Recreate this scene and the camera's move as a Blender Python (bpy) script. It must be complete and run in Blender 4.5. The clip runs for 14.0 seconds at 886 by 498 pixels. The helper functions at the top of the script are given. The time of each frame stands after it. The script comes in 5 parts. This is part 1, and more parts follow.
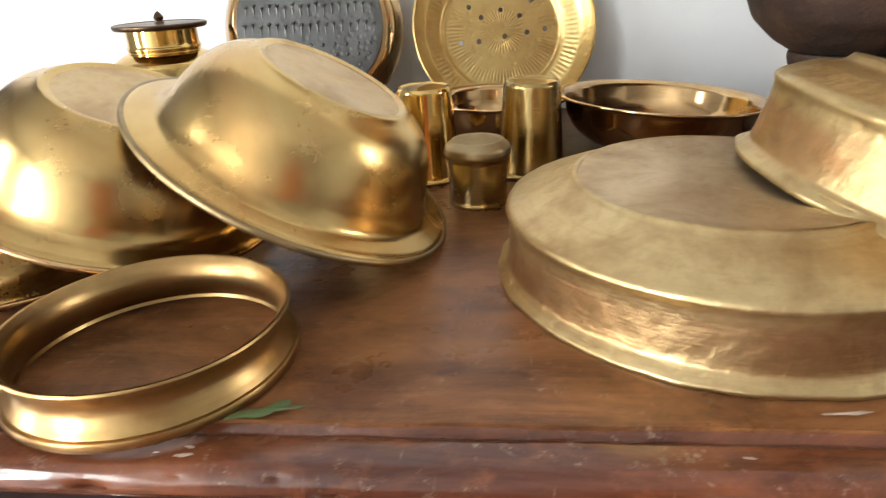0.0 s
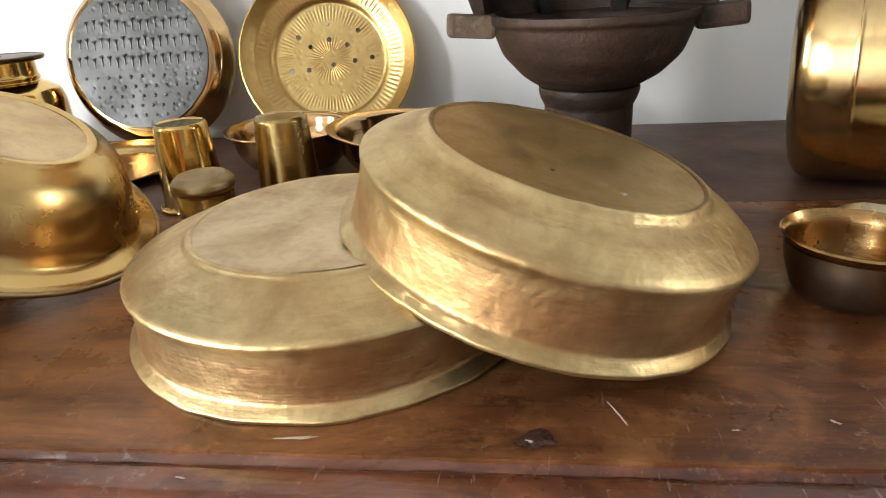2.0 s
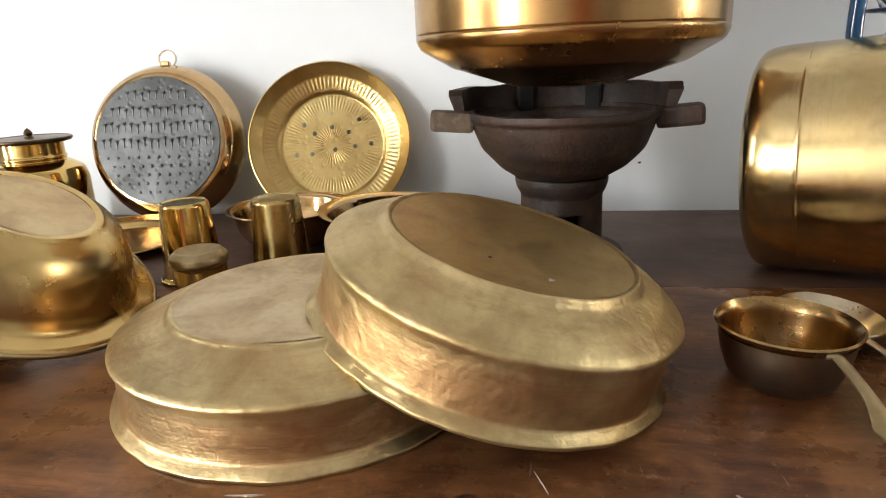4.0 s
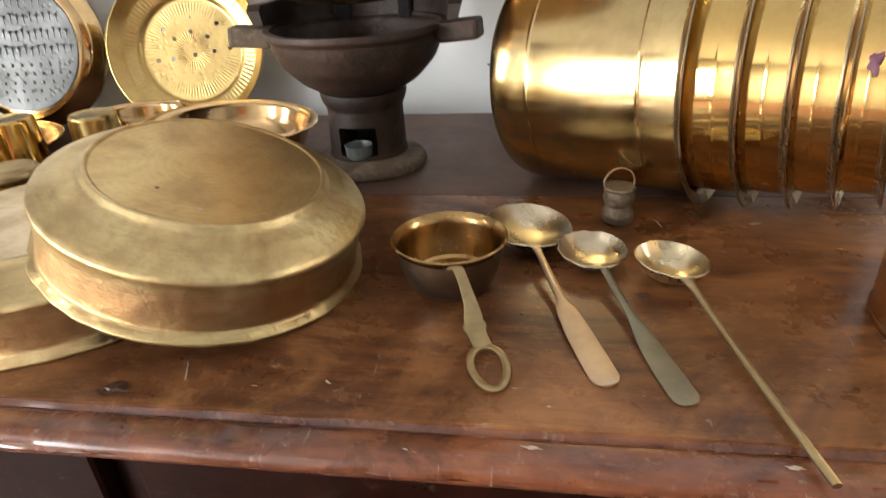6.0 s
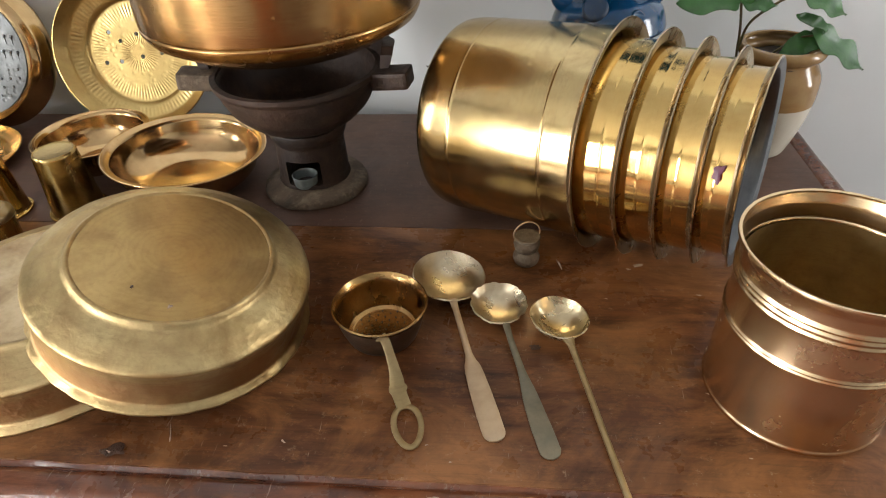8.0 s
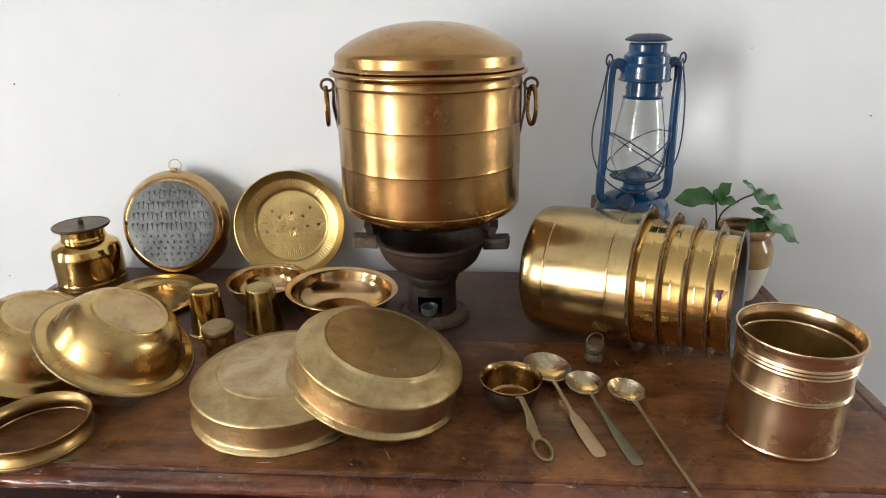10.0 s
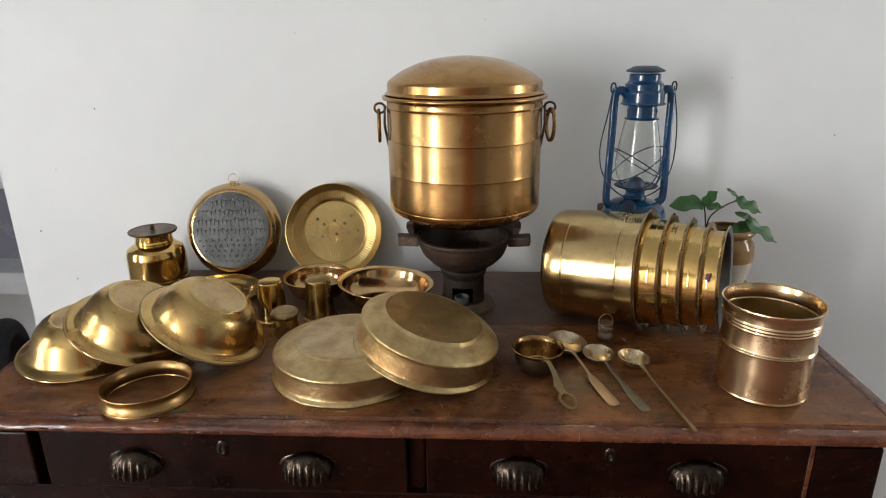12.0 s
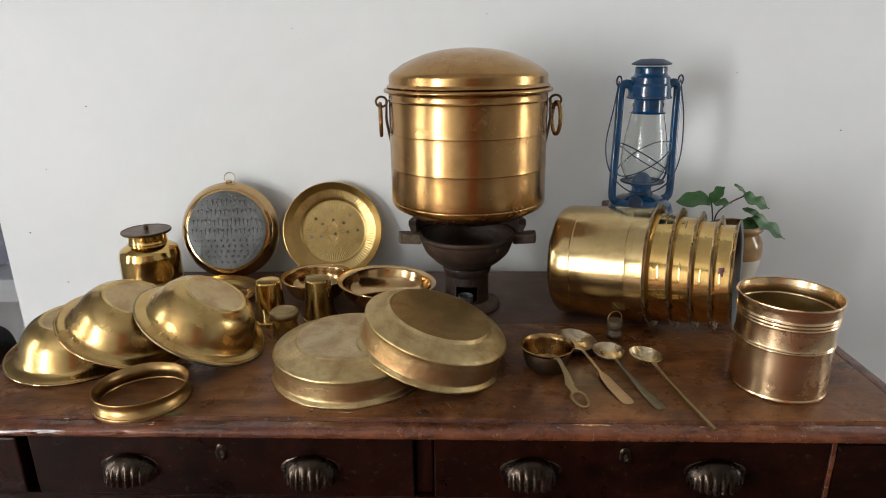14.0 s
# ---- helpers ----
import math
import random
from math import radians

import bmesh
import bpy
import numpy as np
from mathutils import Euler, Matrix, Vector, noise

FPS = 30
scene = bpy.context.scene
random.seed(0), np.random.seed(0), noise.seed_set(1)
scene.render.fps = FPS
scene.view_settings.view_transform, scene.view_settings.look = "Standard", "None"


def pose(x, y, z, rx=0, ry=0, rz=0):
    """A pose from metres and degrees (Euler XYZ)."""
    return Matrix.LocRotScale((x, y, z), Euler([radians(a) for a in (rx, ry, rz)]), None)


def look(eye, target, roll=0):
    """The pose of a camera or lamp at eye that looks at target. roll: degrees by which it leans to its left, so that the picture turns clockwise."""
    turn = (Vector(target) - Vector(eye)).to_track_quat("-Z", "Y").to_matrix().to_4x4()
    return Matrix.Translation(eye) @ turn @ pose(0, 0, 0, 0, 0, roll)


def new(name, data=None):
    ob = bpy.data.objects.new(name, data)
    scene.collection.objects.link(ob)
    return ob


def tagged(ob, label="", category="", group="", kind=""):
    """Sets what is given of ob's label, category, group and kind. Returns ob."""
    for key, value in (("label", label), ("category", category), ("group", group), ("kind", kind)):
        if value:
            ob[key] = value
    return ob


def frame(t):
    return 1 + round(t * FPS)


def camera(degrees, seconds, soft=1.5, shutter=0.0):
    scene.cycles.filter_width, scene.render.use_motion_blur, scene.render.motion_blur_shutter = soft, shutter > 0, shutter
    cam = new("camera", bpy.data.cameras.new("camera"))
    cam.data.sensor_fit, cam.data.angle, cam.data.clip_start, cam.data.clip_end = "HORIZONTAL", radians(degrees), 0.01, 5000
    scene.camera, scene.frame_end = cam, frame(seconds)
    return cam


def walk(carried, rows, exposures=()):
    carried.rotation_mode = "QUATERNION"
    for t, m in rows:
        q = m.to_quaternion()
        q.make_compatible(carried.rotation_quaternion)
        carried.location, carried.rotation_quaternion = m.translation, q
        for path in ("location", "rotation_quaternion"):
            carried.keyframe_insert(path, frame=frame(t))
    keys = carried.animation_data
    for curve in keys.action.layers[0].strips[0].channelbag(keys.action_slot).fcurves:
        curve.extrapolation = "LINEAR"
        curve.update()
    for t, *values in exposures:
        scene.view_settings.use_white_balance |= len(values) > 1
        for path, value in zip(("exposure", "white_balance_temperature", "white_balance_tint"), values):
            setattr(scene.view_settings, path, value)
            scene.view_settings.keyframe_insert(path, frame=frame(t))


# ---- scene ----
cam = camera(70.9, 14.0, 1.0, 0.3)
PATH = [
    (0, (-0.242, -0.202, 0.166), (-0.417, 1.61, -0.662), -2.7),
    (0.5, (-0.175, -0.194, 0.181), (-0.353, 1.623, -0.635), -2.4),
    (1, (-0.1, -0.206, 0.18), (-0.301, 1.609, -0.635), -2.7),
    (1.5, (-0.047, -0.209, 0.181), (-0.247, 1.608, -0.631), -3.1),
    (2, (-0.011, -0.206, 0.185), (-0.231, 1.609, -0.628), -3.4),
    (2.2, (0.0, -0.203, 0.183), (-0.22, 1.614, -0.624), -3.2),
    (4.3, (0.044, -0.252, 0.204), (-0.247, 1.642, -0.37), -2.7),
    (4.5, (0.072, -0.262, 0.208), (-0.232, 1.629, -0.37), -3.0),
    (5, (0.153, -0.262, 0.223), (-0.171, 1.624, -0.361), -3.0),
    (5.5, (0.2, -0.267, 0.235), (-0.119, 1.586, -0.447), -3.2),
    (6, (0.244, -0.249, 0.235), (-0.053, 1.493, -0.702), -3.5),
    (6.5, (0.264, -0.224, 0.26), (0.011, 1.397, -0.885), -3.5),
    (7, (0.269, -0.206, 0.296), (0.049, 1.361, -0.927), -3.3),
    (7.5, (0.28, -0.217, 0.35), (0.066, 1.344, -0.881), -3.5),
    (8, (0.285, -0.249, 0.396), (0.102, 1.324, -0.825), -2.9),
    (8.5, (0.278, -0.289, 0.43), (0.118, 1.327, -0.736), -2.2),
    (9, (0.225, -0.369, 0.459), (0.092, 1.35, -0.555), -1.2),
    (9.2, (0.195, -0.414, 0.469), (0.062, 1.355, -0.455), -1.1),
    (11.3, (0.12, -0.715, 0.497), (0.019, 1.175, -0.149), -0.5),
    (11.5, (0.113, -0.726, 0.498), (0.009, 1.165, -0.145), -0.6),
    (12, (0.081, -0.756, 0.498), (-0.018, 1.14, -0.133), -0.7),
    (12.5, (0.06, -0.775, 0.493), (-0.029, 1.126, -0.124), -0.7),
    (13, (0.055, -0.765, 0.479), (-0.02, 1.138, -0.133), -0.6),
    (13.5, (0.058, -0.745, 0.474), (-0.012, 1.159, -0.134), -0.7),
    (14, (0.059, -0.735, 0.469), (-0.015, 1.171, -0.135), -0.8),
]
walk(cam, [(t, look(eye, target, roll)) for t, eye, target, roll in PATH],
     [(0.0, 0.68), (1.5, 0.66), (2.2, 0.65), (4.3, 0.4), (5.0, 0.35), (5.5, 0.4), (6.0, 0.8), (6.5, 1.15), (7.0, 1.15), (7.5, 1.05), (8.0, 0.5), (8.5, 0.3), (9.0, 0.3), (11.3, -0.25), (14.0, -0.25)])

# ---- world, daylight ----
world = bpy.data.worlds.new("world")
scene.world = world
world.use_nodes = True
sky = world.node_tree.nodes.new("ShaderNodeTexSky")
sky.sky_type, sky.sun_disc = "NISHITA", False
sky.sun_elevation, sky.sun_rotation = radians(50), radians(200)
world.node_tree.nodes["Background"].inputs[1].default_value = 0.12
world.node_tree.links.new(sky.outputs[0], world.node_tree.nodes["Background"].inputs[0])

FLOOR, CEIL = -0.80, 2.0
WALL_Y, LEFT, RIGHT, FRONT = 0.622, -2.6, 2.4, -3.2


def window_light(name, place, target, w, h, power, tint=(0.99, 0.99, 0.98)):
    data = bpy.data.lights.new(name, "AREA")
    data.shape, data.size, data.size_y, data.energy, data.color = "RECTANGLE", w, h, power, tint
    ob = new(name, data)
    ob.matrix_world = look(place, target)
    return ob


window_light("daylight_left", (LEFT - 0.02, -2.5, 0.45), (0, -2.5, 0.45), 0.8, 1.7, 185)
window_light("daylight_left_near", (LEFT - 0.02, -0.6, 0.45), (0, -0.6, 0.45), 0.55, 1.7, 36)
window_light("daylight_right", (RIGHT + 0.02, 0.1, 0.6), (0, 0.1, 0.6), 0.35, 1.3, 18)


# ---- materials ----
class Nodes:
    """A short way to write node materials."""

    def __init__(self, name):
        self.m = bpy.data.materials.new(name)
        self.m.use_nodes = True
        self.t = self.m.node_tree
        self.b = self.t.nodes["Principled BSDF"]
        self.co = self.t.nodes.new("ShaderNodeTexCoord").outputs["Object"]

    def node(self, kind, inputs=(), **props):
        n = self.t.nodes.new(kind)
        for k, v in props.items():
            setattr(n, k, v)
        for k, v in dict(inputs).items():
            if hasattr(v, "is_linked"):
                self.t.links.new(v, n.inputs[k])
            else:
                n.inputs[k].default_value = v
        return n

    def noise(self, scale, detail=4.0, rough=0.6, stretch=None, distort=0.0):
        co = self.co
        if stretch:
            co = self.node("ShaderNodeMapping", {"Vector": co, "Scale": stretch}).outputs[0]
        return self.node("ShaderNodeTexNoise", {"Vector": co, "Scale": scale, "Detail": detail, "Roughness": rough, "Distortion": distort}).outputs[0]

    def ramp(self, fac, lo, hi, a=0.0, b=1.0):
        return self.node("ShaderNodeMapRange", {0: fac, 1: lo, 2: hi, 3: a, 4: b}).outputs[0]

    def mix(self, fac, a, b):
        n = self.node("ShaderNodeMix", {0: fac}, data_type="RGBA")
        for slot, v in ((6, a), (7, b)):
            if hasattr(v, "is_linked"):
                self.t.links.new(v, n.inputs[slot])
            else:
                n.inputs[slot].default_value = (*v, 1)
        return n.outputs[2]

    def math(self, op, a, b=0.0):
        return self.node("ShaderNodeMath", {0: a, 1: b}, operation=op).outputs[0]

    def bump(self, height, strength, dist=0.001, normal=None):
        ins = {"Height": height, "Strength": strength, "Distance": dist}
        if normal:
            ins["Normal"] = normal
        return self.node("ShaderNodeBump", ins).outputs[0]

    def done(self, **ins):
        for k, v in ins.items():
            k = k.replace("_", " ")
            if hasattr(v, "is_linked"):
                self.t.links.new(v, self.b.inputs[k])
            else:
                self.b.inputs[k].default_value = (*v, 1) if isinstance(v, tuple) else v
        return self.m


def metal(name, c1, c2, stain, rough, grime=0.5, turned=0.25, hammer=0.0, hammer_scale=140, wear=0.08, patina=0.0, rings=0.0, wall=None, dimple=0.0, copper=(0.40, 0.17, 0.07)):
    """Old sheet metal: two tones, reddish patina, dark stains, turned scratches, hammer marks.
    rings: concentric tool marks on a flat base; wall: heights between which the metal has gone coppery; dimple: punched dents there."""
    n = Nodes(name)
    tone = n.ramp(n.noise(9, 5, 0.6, None, 0.6), 0.35, 0.65)
    col = n.mix(tone, c1, c2)
    if patina:
        cloud = n.math("MULTIPLY", n.ramp(n.noise(7, 6, 0.66, None, 1.3), 0.47, 0.70), patina)
        col = n.mix(cloud, col, copper)
    spots = n.math("MULTIPLY", n.ramp(n.noise(24, 5, 0.62, None, 0.4), 0.45, 0.82), grime)
    col = n.mix(spots, col, stain)
    fine = n.math("MULTIPLY", n.ramp(n.noise(160, 4, 0.7), 0.5, 0.85), grime * 0.4)
    col = n.mix(fine, col, stain)
    drag = n.math("MULTIPLY", n.ramp(n.noise(5, 4, 0.7, (5, 5, 150)), 0.52, 0.75), grime * 0.35)
    col = n.mix(drag, col, stain)
    r = n.math("ADD", n.ramp(n.noise(20, 5, 0.7, None, 0.5), 0.3, 0.75, rough - wear, rough + wear), n.math("MULTIPLY", spots, 0.12))
    nb = n.bump(n.noise(6, 3, 0.6, (6, 6, 110)), turned, 0.0006)
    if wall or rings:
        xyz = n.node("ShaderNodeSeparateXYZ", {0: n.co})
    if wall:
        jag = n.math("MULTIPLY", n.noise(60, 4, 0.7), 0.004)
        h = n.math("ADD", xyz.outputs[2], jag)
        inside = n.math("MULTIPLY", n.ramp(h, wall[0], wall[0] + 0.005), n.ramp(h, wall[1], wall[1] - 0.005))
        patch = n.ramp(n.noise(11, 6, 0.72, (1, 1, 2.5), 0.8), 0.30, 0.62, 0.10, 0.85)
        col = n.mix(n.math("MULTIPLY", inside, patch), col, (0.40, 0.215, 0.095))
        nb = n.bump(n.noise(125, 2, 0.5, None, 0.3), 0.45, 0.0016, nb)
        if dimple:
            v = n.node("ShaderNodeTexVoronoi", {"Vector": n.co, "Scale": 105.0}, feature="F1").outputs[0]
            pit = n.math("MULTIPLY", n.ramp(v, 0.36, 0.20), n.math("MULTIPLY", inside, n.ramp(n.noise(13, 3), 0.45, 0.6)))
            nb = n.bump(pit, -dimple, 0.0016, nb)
    if rings:
        rad = n.math("SQRT", n.math("ADD", n.math("MULTIPLY", xyz.outputs[0], xyz.outputs[0]), n.math("MULTIPLY", xyz.outputs[1], xyz.outputs[1])))
        wave = n.math("SINE", n.math("ADD", n.math("MULTIPLY", rad, 1250.0), n.math("MULTIPLY", n.noise(14, 4, 0.7), 16.0)))
        rub = n.math("MULTIPLY", n.ramp(wave, -0.2, 1.0), n.ramp(n.noise(16, 4, 0.7), 0.38, 0.62, 0.1, 1.0))
        col = n.mix(n.math("MULTIPLY", rub, 0.30 * rings), col, stain)
        nb = n.bump(wave, 0.035 * rings, 0.0006, nb)
    if hammer:
        v = n.node("ShaderNodeTexVoronoi", {"Vector": n.co, "Scale": hammer_scale, "Smoothness": 0.6}, feature="SMOOTH_F1").outputs[0]
        patch = n.ramp(n.noise(14, 3), 0.4, 0.6, 0.25, 1.0)
        nb = n.bump(n.math("MULTIPLY", n.ramp(v, 0.10, 0.42), patch), hammer, 0.0012, nb)
    nb = n.bump(n.noise(300, 3, 0.7), 0.03, 0.0006, nb)
    return n.done(Base_Color=col, Metallic=1.0, Roughness=r, Normal=nb)


def plain(name, c1, c2, rough, scale=8.0, bump=0.1, metallic=0.0, fine=160.0, dust=None, **more):
    n = Nodes(name)
    col = n.mix(n.ramp(n.noise(scale, 5, 0.65, None, 0.5), 0.35, 0.68), c1, c2)
    if dust:
        col = n.mix(n.math("MULTIPLY", n.ramp(n.noise(scale * 3, 6, 0.75), 0.5, 0.72), 0.7), col, dust)
    nb = n.bump(n.noise(fine, 4, 0.7), bump, 0.002)
    return n.done(Base_Color=col, Metallic=metallic, Roughness=n.ramp(n.noise(scale * 4, 4), 0.3, 0.7, rough - 0.07, rough + 0.07), Normal=nb, **more)


BRASS = metal("polished_brass", (0.72, 0.51, 0.19), (0.62, 0.41, 0.125), (0.24, 0.11, 0.035), 0.12, 0.45, 0.10, 0.0, 140, 0.05, 0.2)
BRASS_BUCKET = metal("worn_bucket_brass", (0.70, 0.50, 0.20), (0.60, 0.39, 0.13), (0.32, 0.16, 0.05), 0.115, 0.55, 0.06, 0.0, 140, 0.05, 0.35)
BUCKET_OLD = metal("scuffed_bucket_brass", (0.64, 0.50, 0.26), (0.55, 0.40, 0.18), (0.30, 0.20, 0.10), 0.18, 0.85, 0.08, 0.0, 50, 0.07, 0.12)
RIM_METAL = metal("greyed_rim_metal", (0.58, 0.46, 0.30), (0.44, 0.33, 0.20), (0.16, 0.11, 0.07), 0.28, 0.5)
BROWNED = metal("browned_pan_metal", (0.42, 0.27, 0.11), (0.30, 0.17, 0.065), (0.11, 0.06, 0.03), 0.24, 0.6, 0.2, 0.0, 140, 0.08, 0.3)
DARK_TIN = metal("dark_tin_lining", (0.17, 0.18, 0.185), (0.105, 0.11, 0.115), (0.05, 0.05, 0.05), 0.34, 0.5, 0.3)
BRASS_BOWL = metal("worn_bowl_brass", (0.60, 0.43, 0.18), (0.52, 0.34, 0.12), (0.33, 0.18, 0.07), 0.26, 0.25, 0.08, 0.0, 60, 0.03, 0.40)
BRASS_POT = metal("bronze_pot_brass", (0.48, 0.30, 0.125), (0.40, 0.23, 0.085), (0.22, 0.10, 0.035), 0.235, 0.55, 0.14, 0.05, 45, 0.06, 0.35)
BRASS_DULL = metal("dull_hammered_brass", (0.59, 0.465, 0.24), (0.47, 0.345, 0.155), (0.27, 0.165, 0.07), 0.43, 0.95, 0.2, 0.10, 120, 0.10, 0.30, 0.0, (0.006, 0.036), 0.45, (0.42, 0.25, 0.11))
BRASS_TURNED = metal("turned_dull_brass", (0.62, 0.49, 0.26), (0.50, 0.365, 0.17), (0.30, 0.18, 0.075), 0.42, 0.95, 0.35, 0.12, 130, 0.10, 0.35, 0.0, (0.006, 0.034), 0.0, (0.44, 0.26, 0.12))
AGED = metal("aged_brown_brass", (0.40, 0.31, 0.17), (0.31, 0.225, 0.11), (0.15, 0.095, 0.05), 0.40, 0.7)
PALE_GOLD = metal("pale_gold_spoon", (0.62, 0.53, 0.35), (0.54, 0.43, 0.25), (0.30, 0.20, 0.11), 0.30, 0.5)
BRASS_FLAT = metal("dull_base_brass", (0.60, 0.455, 0.21), (0.51, 0.365, 0.15), (0.28, 0.165, 0.065), 0.46, 0.8, 0.2, 0.12, 60, 0.08, 0.15, 0.5, None, 0.0, (0.44, 0.27, 0.11))
BOWL_BASE = metal("scuffed_bowl_base", (0.58, 0.44, 0.24), (0.50, 0.35, 0.17), (0.26, 0.14, 0.07), 0.42, 0.75, 0.2, 0.3, 70, 0.08, 0.5, 0.0, None, 0.0, (0.40, 0.24, 0.14))
PAN_BASE = metal("dusty_pan_base", (0.60, 0.48, 0.30), (0.47, 0.35, 0.19), (0.28, 0.17, 0.085), 0.48, 0.9, 0.6, 0.4, 110, 0.08, 0.4, 0.0, None, 0.0, (0.40, 0.26, 0.15))
BRASS_PLATE = metal("pale_plate_brass", (0.62, 0.47, 0.20), (0.53, 0.38, 0.145), (0.33, 0.20, 0.075), 0.36, 0.5, 0.12, 0.25, 120, 0.08, 0.15)
COPPERY = metal("coppery_brass", (0.62, 0.44, 0.23), (0.54, 0.35, 0.16), (0.25, 0.12, 0.05), 0.13, 0.5, 0.10, 0.04, 40, 0.05, 0.45)
ROSE = metal("rosy_bell_metal", (0.75, 0.57, 0.35), (0.69, 0.48, 0.27), (0.46, 0.27, 0.14), 0.25, 0.3, 0.12, 0, 0, 0.05, 0.15)
TIN_GRATER = metal("grey_grater_sheet", (0.125, 0.128, 0.126), (0.08, 0.082, 0.08), (0.04, 0.037, 0.033), 0.47, 0.5, 0.1, 0.5, 120)
STEELY = metal("dull_spoon_metal", (0.64, 0.55, 0.39), (0.50, 0.41, 0.27), (0.24, 0.16, 0.10), 0.31, 0.5)
VERDIGRIS = metal("greenish_spoon_metal", (0.30, 0.25, 0.17), (0.19, 0.18, 0.14), (0.09, 0.10, 0.08), 0.50, 0.8)
PINKISH = metal("rosy_spoon_metal", (0.55, 0.42, 0.29), (0.46, 0.34, 0.22), (0.24, 0.15, 0.10), 0.42, 0.5)
RING_BRASS = metal("worn_ring_brass", (0.47, 0.32, 0.14), (0.38, 0.24, 0.09), (0.20, 0.10, 0.04), 0.33, 0.6, 0.12, 0.08, 60, 0.07, 0.35)
TUMBLER = metal("dulled_tumbler_brass", (0.48, 0.36, 0.15), (0.39, 0.27, 0.10), (0.20, 0.11, 0.04), 0.24, 0.6, 0.2, 0.08, 80)
TARNISH = metal("dark_tarnished_brass", (0.26, 0.19, 0.12), (0.13, 0.09, 0.065), (0.07, 0.05, 0.04), 0.38, 0.5)
BRASS_DARK = metal("dark_lid_brass", (0.13, 0.085, 0.05), (0.09, 0.055, 0.032), (0.04, 0.025, 0.015), 0.35, 0.5)
IRON = plain("rusty_cast_iron", (0.014, 0.0085, 0.0062), (0.044, 0.021, 0.012), 0.58, 14, 0.6, 0.1, 130, (0.085, 0.046, 0.026))
IRON_DUSTY = plain("ash_dusted_iron", (0.05, 0.034, 0.024), (0.15, 0.105, 0.068), 0.85, 20, 0.5, 0.0, 130, (0.28, 0.22, 0.15))
# Black for the sooty pot rests and for discs painted as dark holes
SOOT_AND_HOLE = plain("soot_and_hole_black", (0.008, 0.007, 0.006), (0.02, 0.016, 0.014), 0.9, 30, 0.4)
BLUE = plain("chipped_blue_enamel", (0.001, 0.031, 0.085), (0.002, 0.048, 0.130), 0.17, 30, 0.08, 0.0, 220, None, Coat_Weight=0.4)
BLUE_DUSTY = plain("dusty_blue_enamel", (0.003, 0.022, 0.065), (0.014, 0.028, 0.048), 0.45, 60, 0.15, 0.0, 220, (0.05, 0.055, 0.06))
WIRE = plain("dark_blue_wire", (0.01, 0.03, 0.08), (0.03, 0.04, 0.06), 0.4, 60, 0.05, 0.5)
LEAF = plain("dark_green_leaf", (0.016, 0.075, 0.012), (0.035, 0.13, 0.02), 0.38, 40, 0.15, 0.0, 300)
STEM = plain("brown_green_stem", (0.10, 0.05, 0.02), (0.07, 0.08, 0.02), 0.5, 60, 0.1)
SOIL = plain("dark_potting_soil", (0.02, 0.013, 0.008), (0.05, 0.03, 0.02), 0.95, 60, 1.0, 0.0, 220)
GLAZE_BROWN = plain("brown_ceramic_glaze", (0.32, 0.20, 0.08), (0.24, 0.13, 0.05), 0.15, 20, 0.03)
GLAZE_CREAM = plain("cream_ceramic_glaze", (0.62, 0.58, 0.48), (0.55, 0.50, 0.40), 0.18, 15, 0.03)
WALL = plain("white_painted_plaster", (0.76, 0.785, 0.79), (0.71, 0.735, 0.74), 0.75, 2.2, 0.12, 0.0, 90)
# Darker copy of the wall paint for unseen walls, so brass reflects less light
WALL_DIM = plain("reflection_dimming_plaster", (0.42, 0.43, 0.42), (0.35, 0.36, 0.35), 0.75, 2.2, 0.12, 0.0, 90)
# Unseen ceiling, its white lowered to keep the reflections darker
CEILING = plain("toned_down_ceiling", (0.56, 0.57, 0.57), (0.50, 0.51, 0.51), 0.8, 3, 0.1)
WINDOW_PAINT = plain("white_window_paint", (0.75, 0.76, 0.78), (0.66, 0.67, 0.70), 0.45, 12, 0.1)
REDFLOOR = plain("red_oxide_floor", (0.17, 0.075, 0.05), (0.13, 0.055, 0.04), 0.35, 3, 0.06)
RUBBER = plain("black_tyre_rubber", (0.012, 0.012, 0.013), (0.03, 0.028, 0.027), 0.7, 30, 0.3)
PALE_MARK = plain("pale_scratch", (0.42, 0.34, 0.28), (0.30, 0.20, 0.14), 0.6, 300, 0.3)
GREEN_MARK = plain("green_paint_smear", (0.06, 0.13, 0.04), (0.10, 0.09, 0.04), 0.5, 160, 0.2)
KNOT = plain("dark_wood_knot", (0.025, 0.010, 0.006), (0.07, 0.03, 0.016), 0.45, 200, 0.8)
PURPLE = plain("purple_stain", (0.10, 0.03, 0.06), (0.16, 0.06, 0.08), 0.4, 200, 0.2)


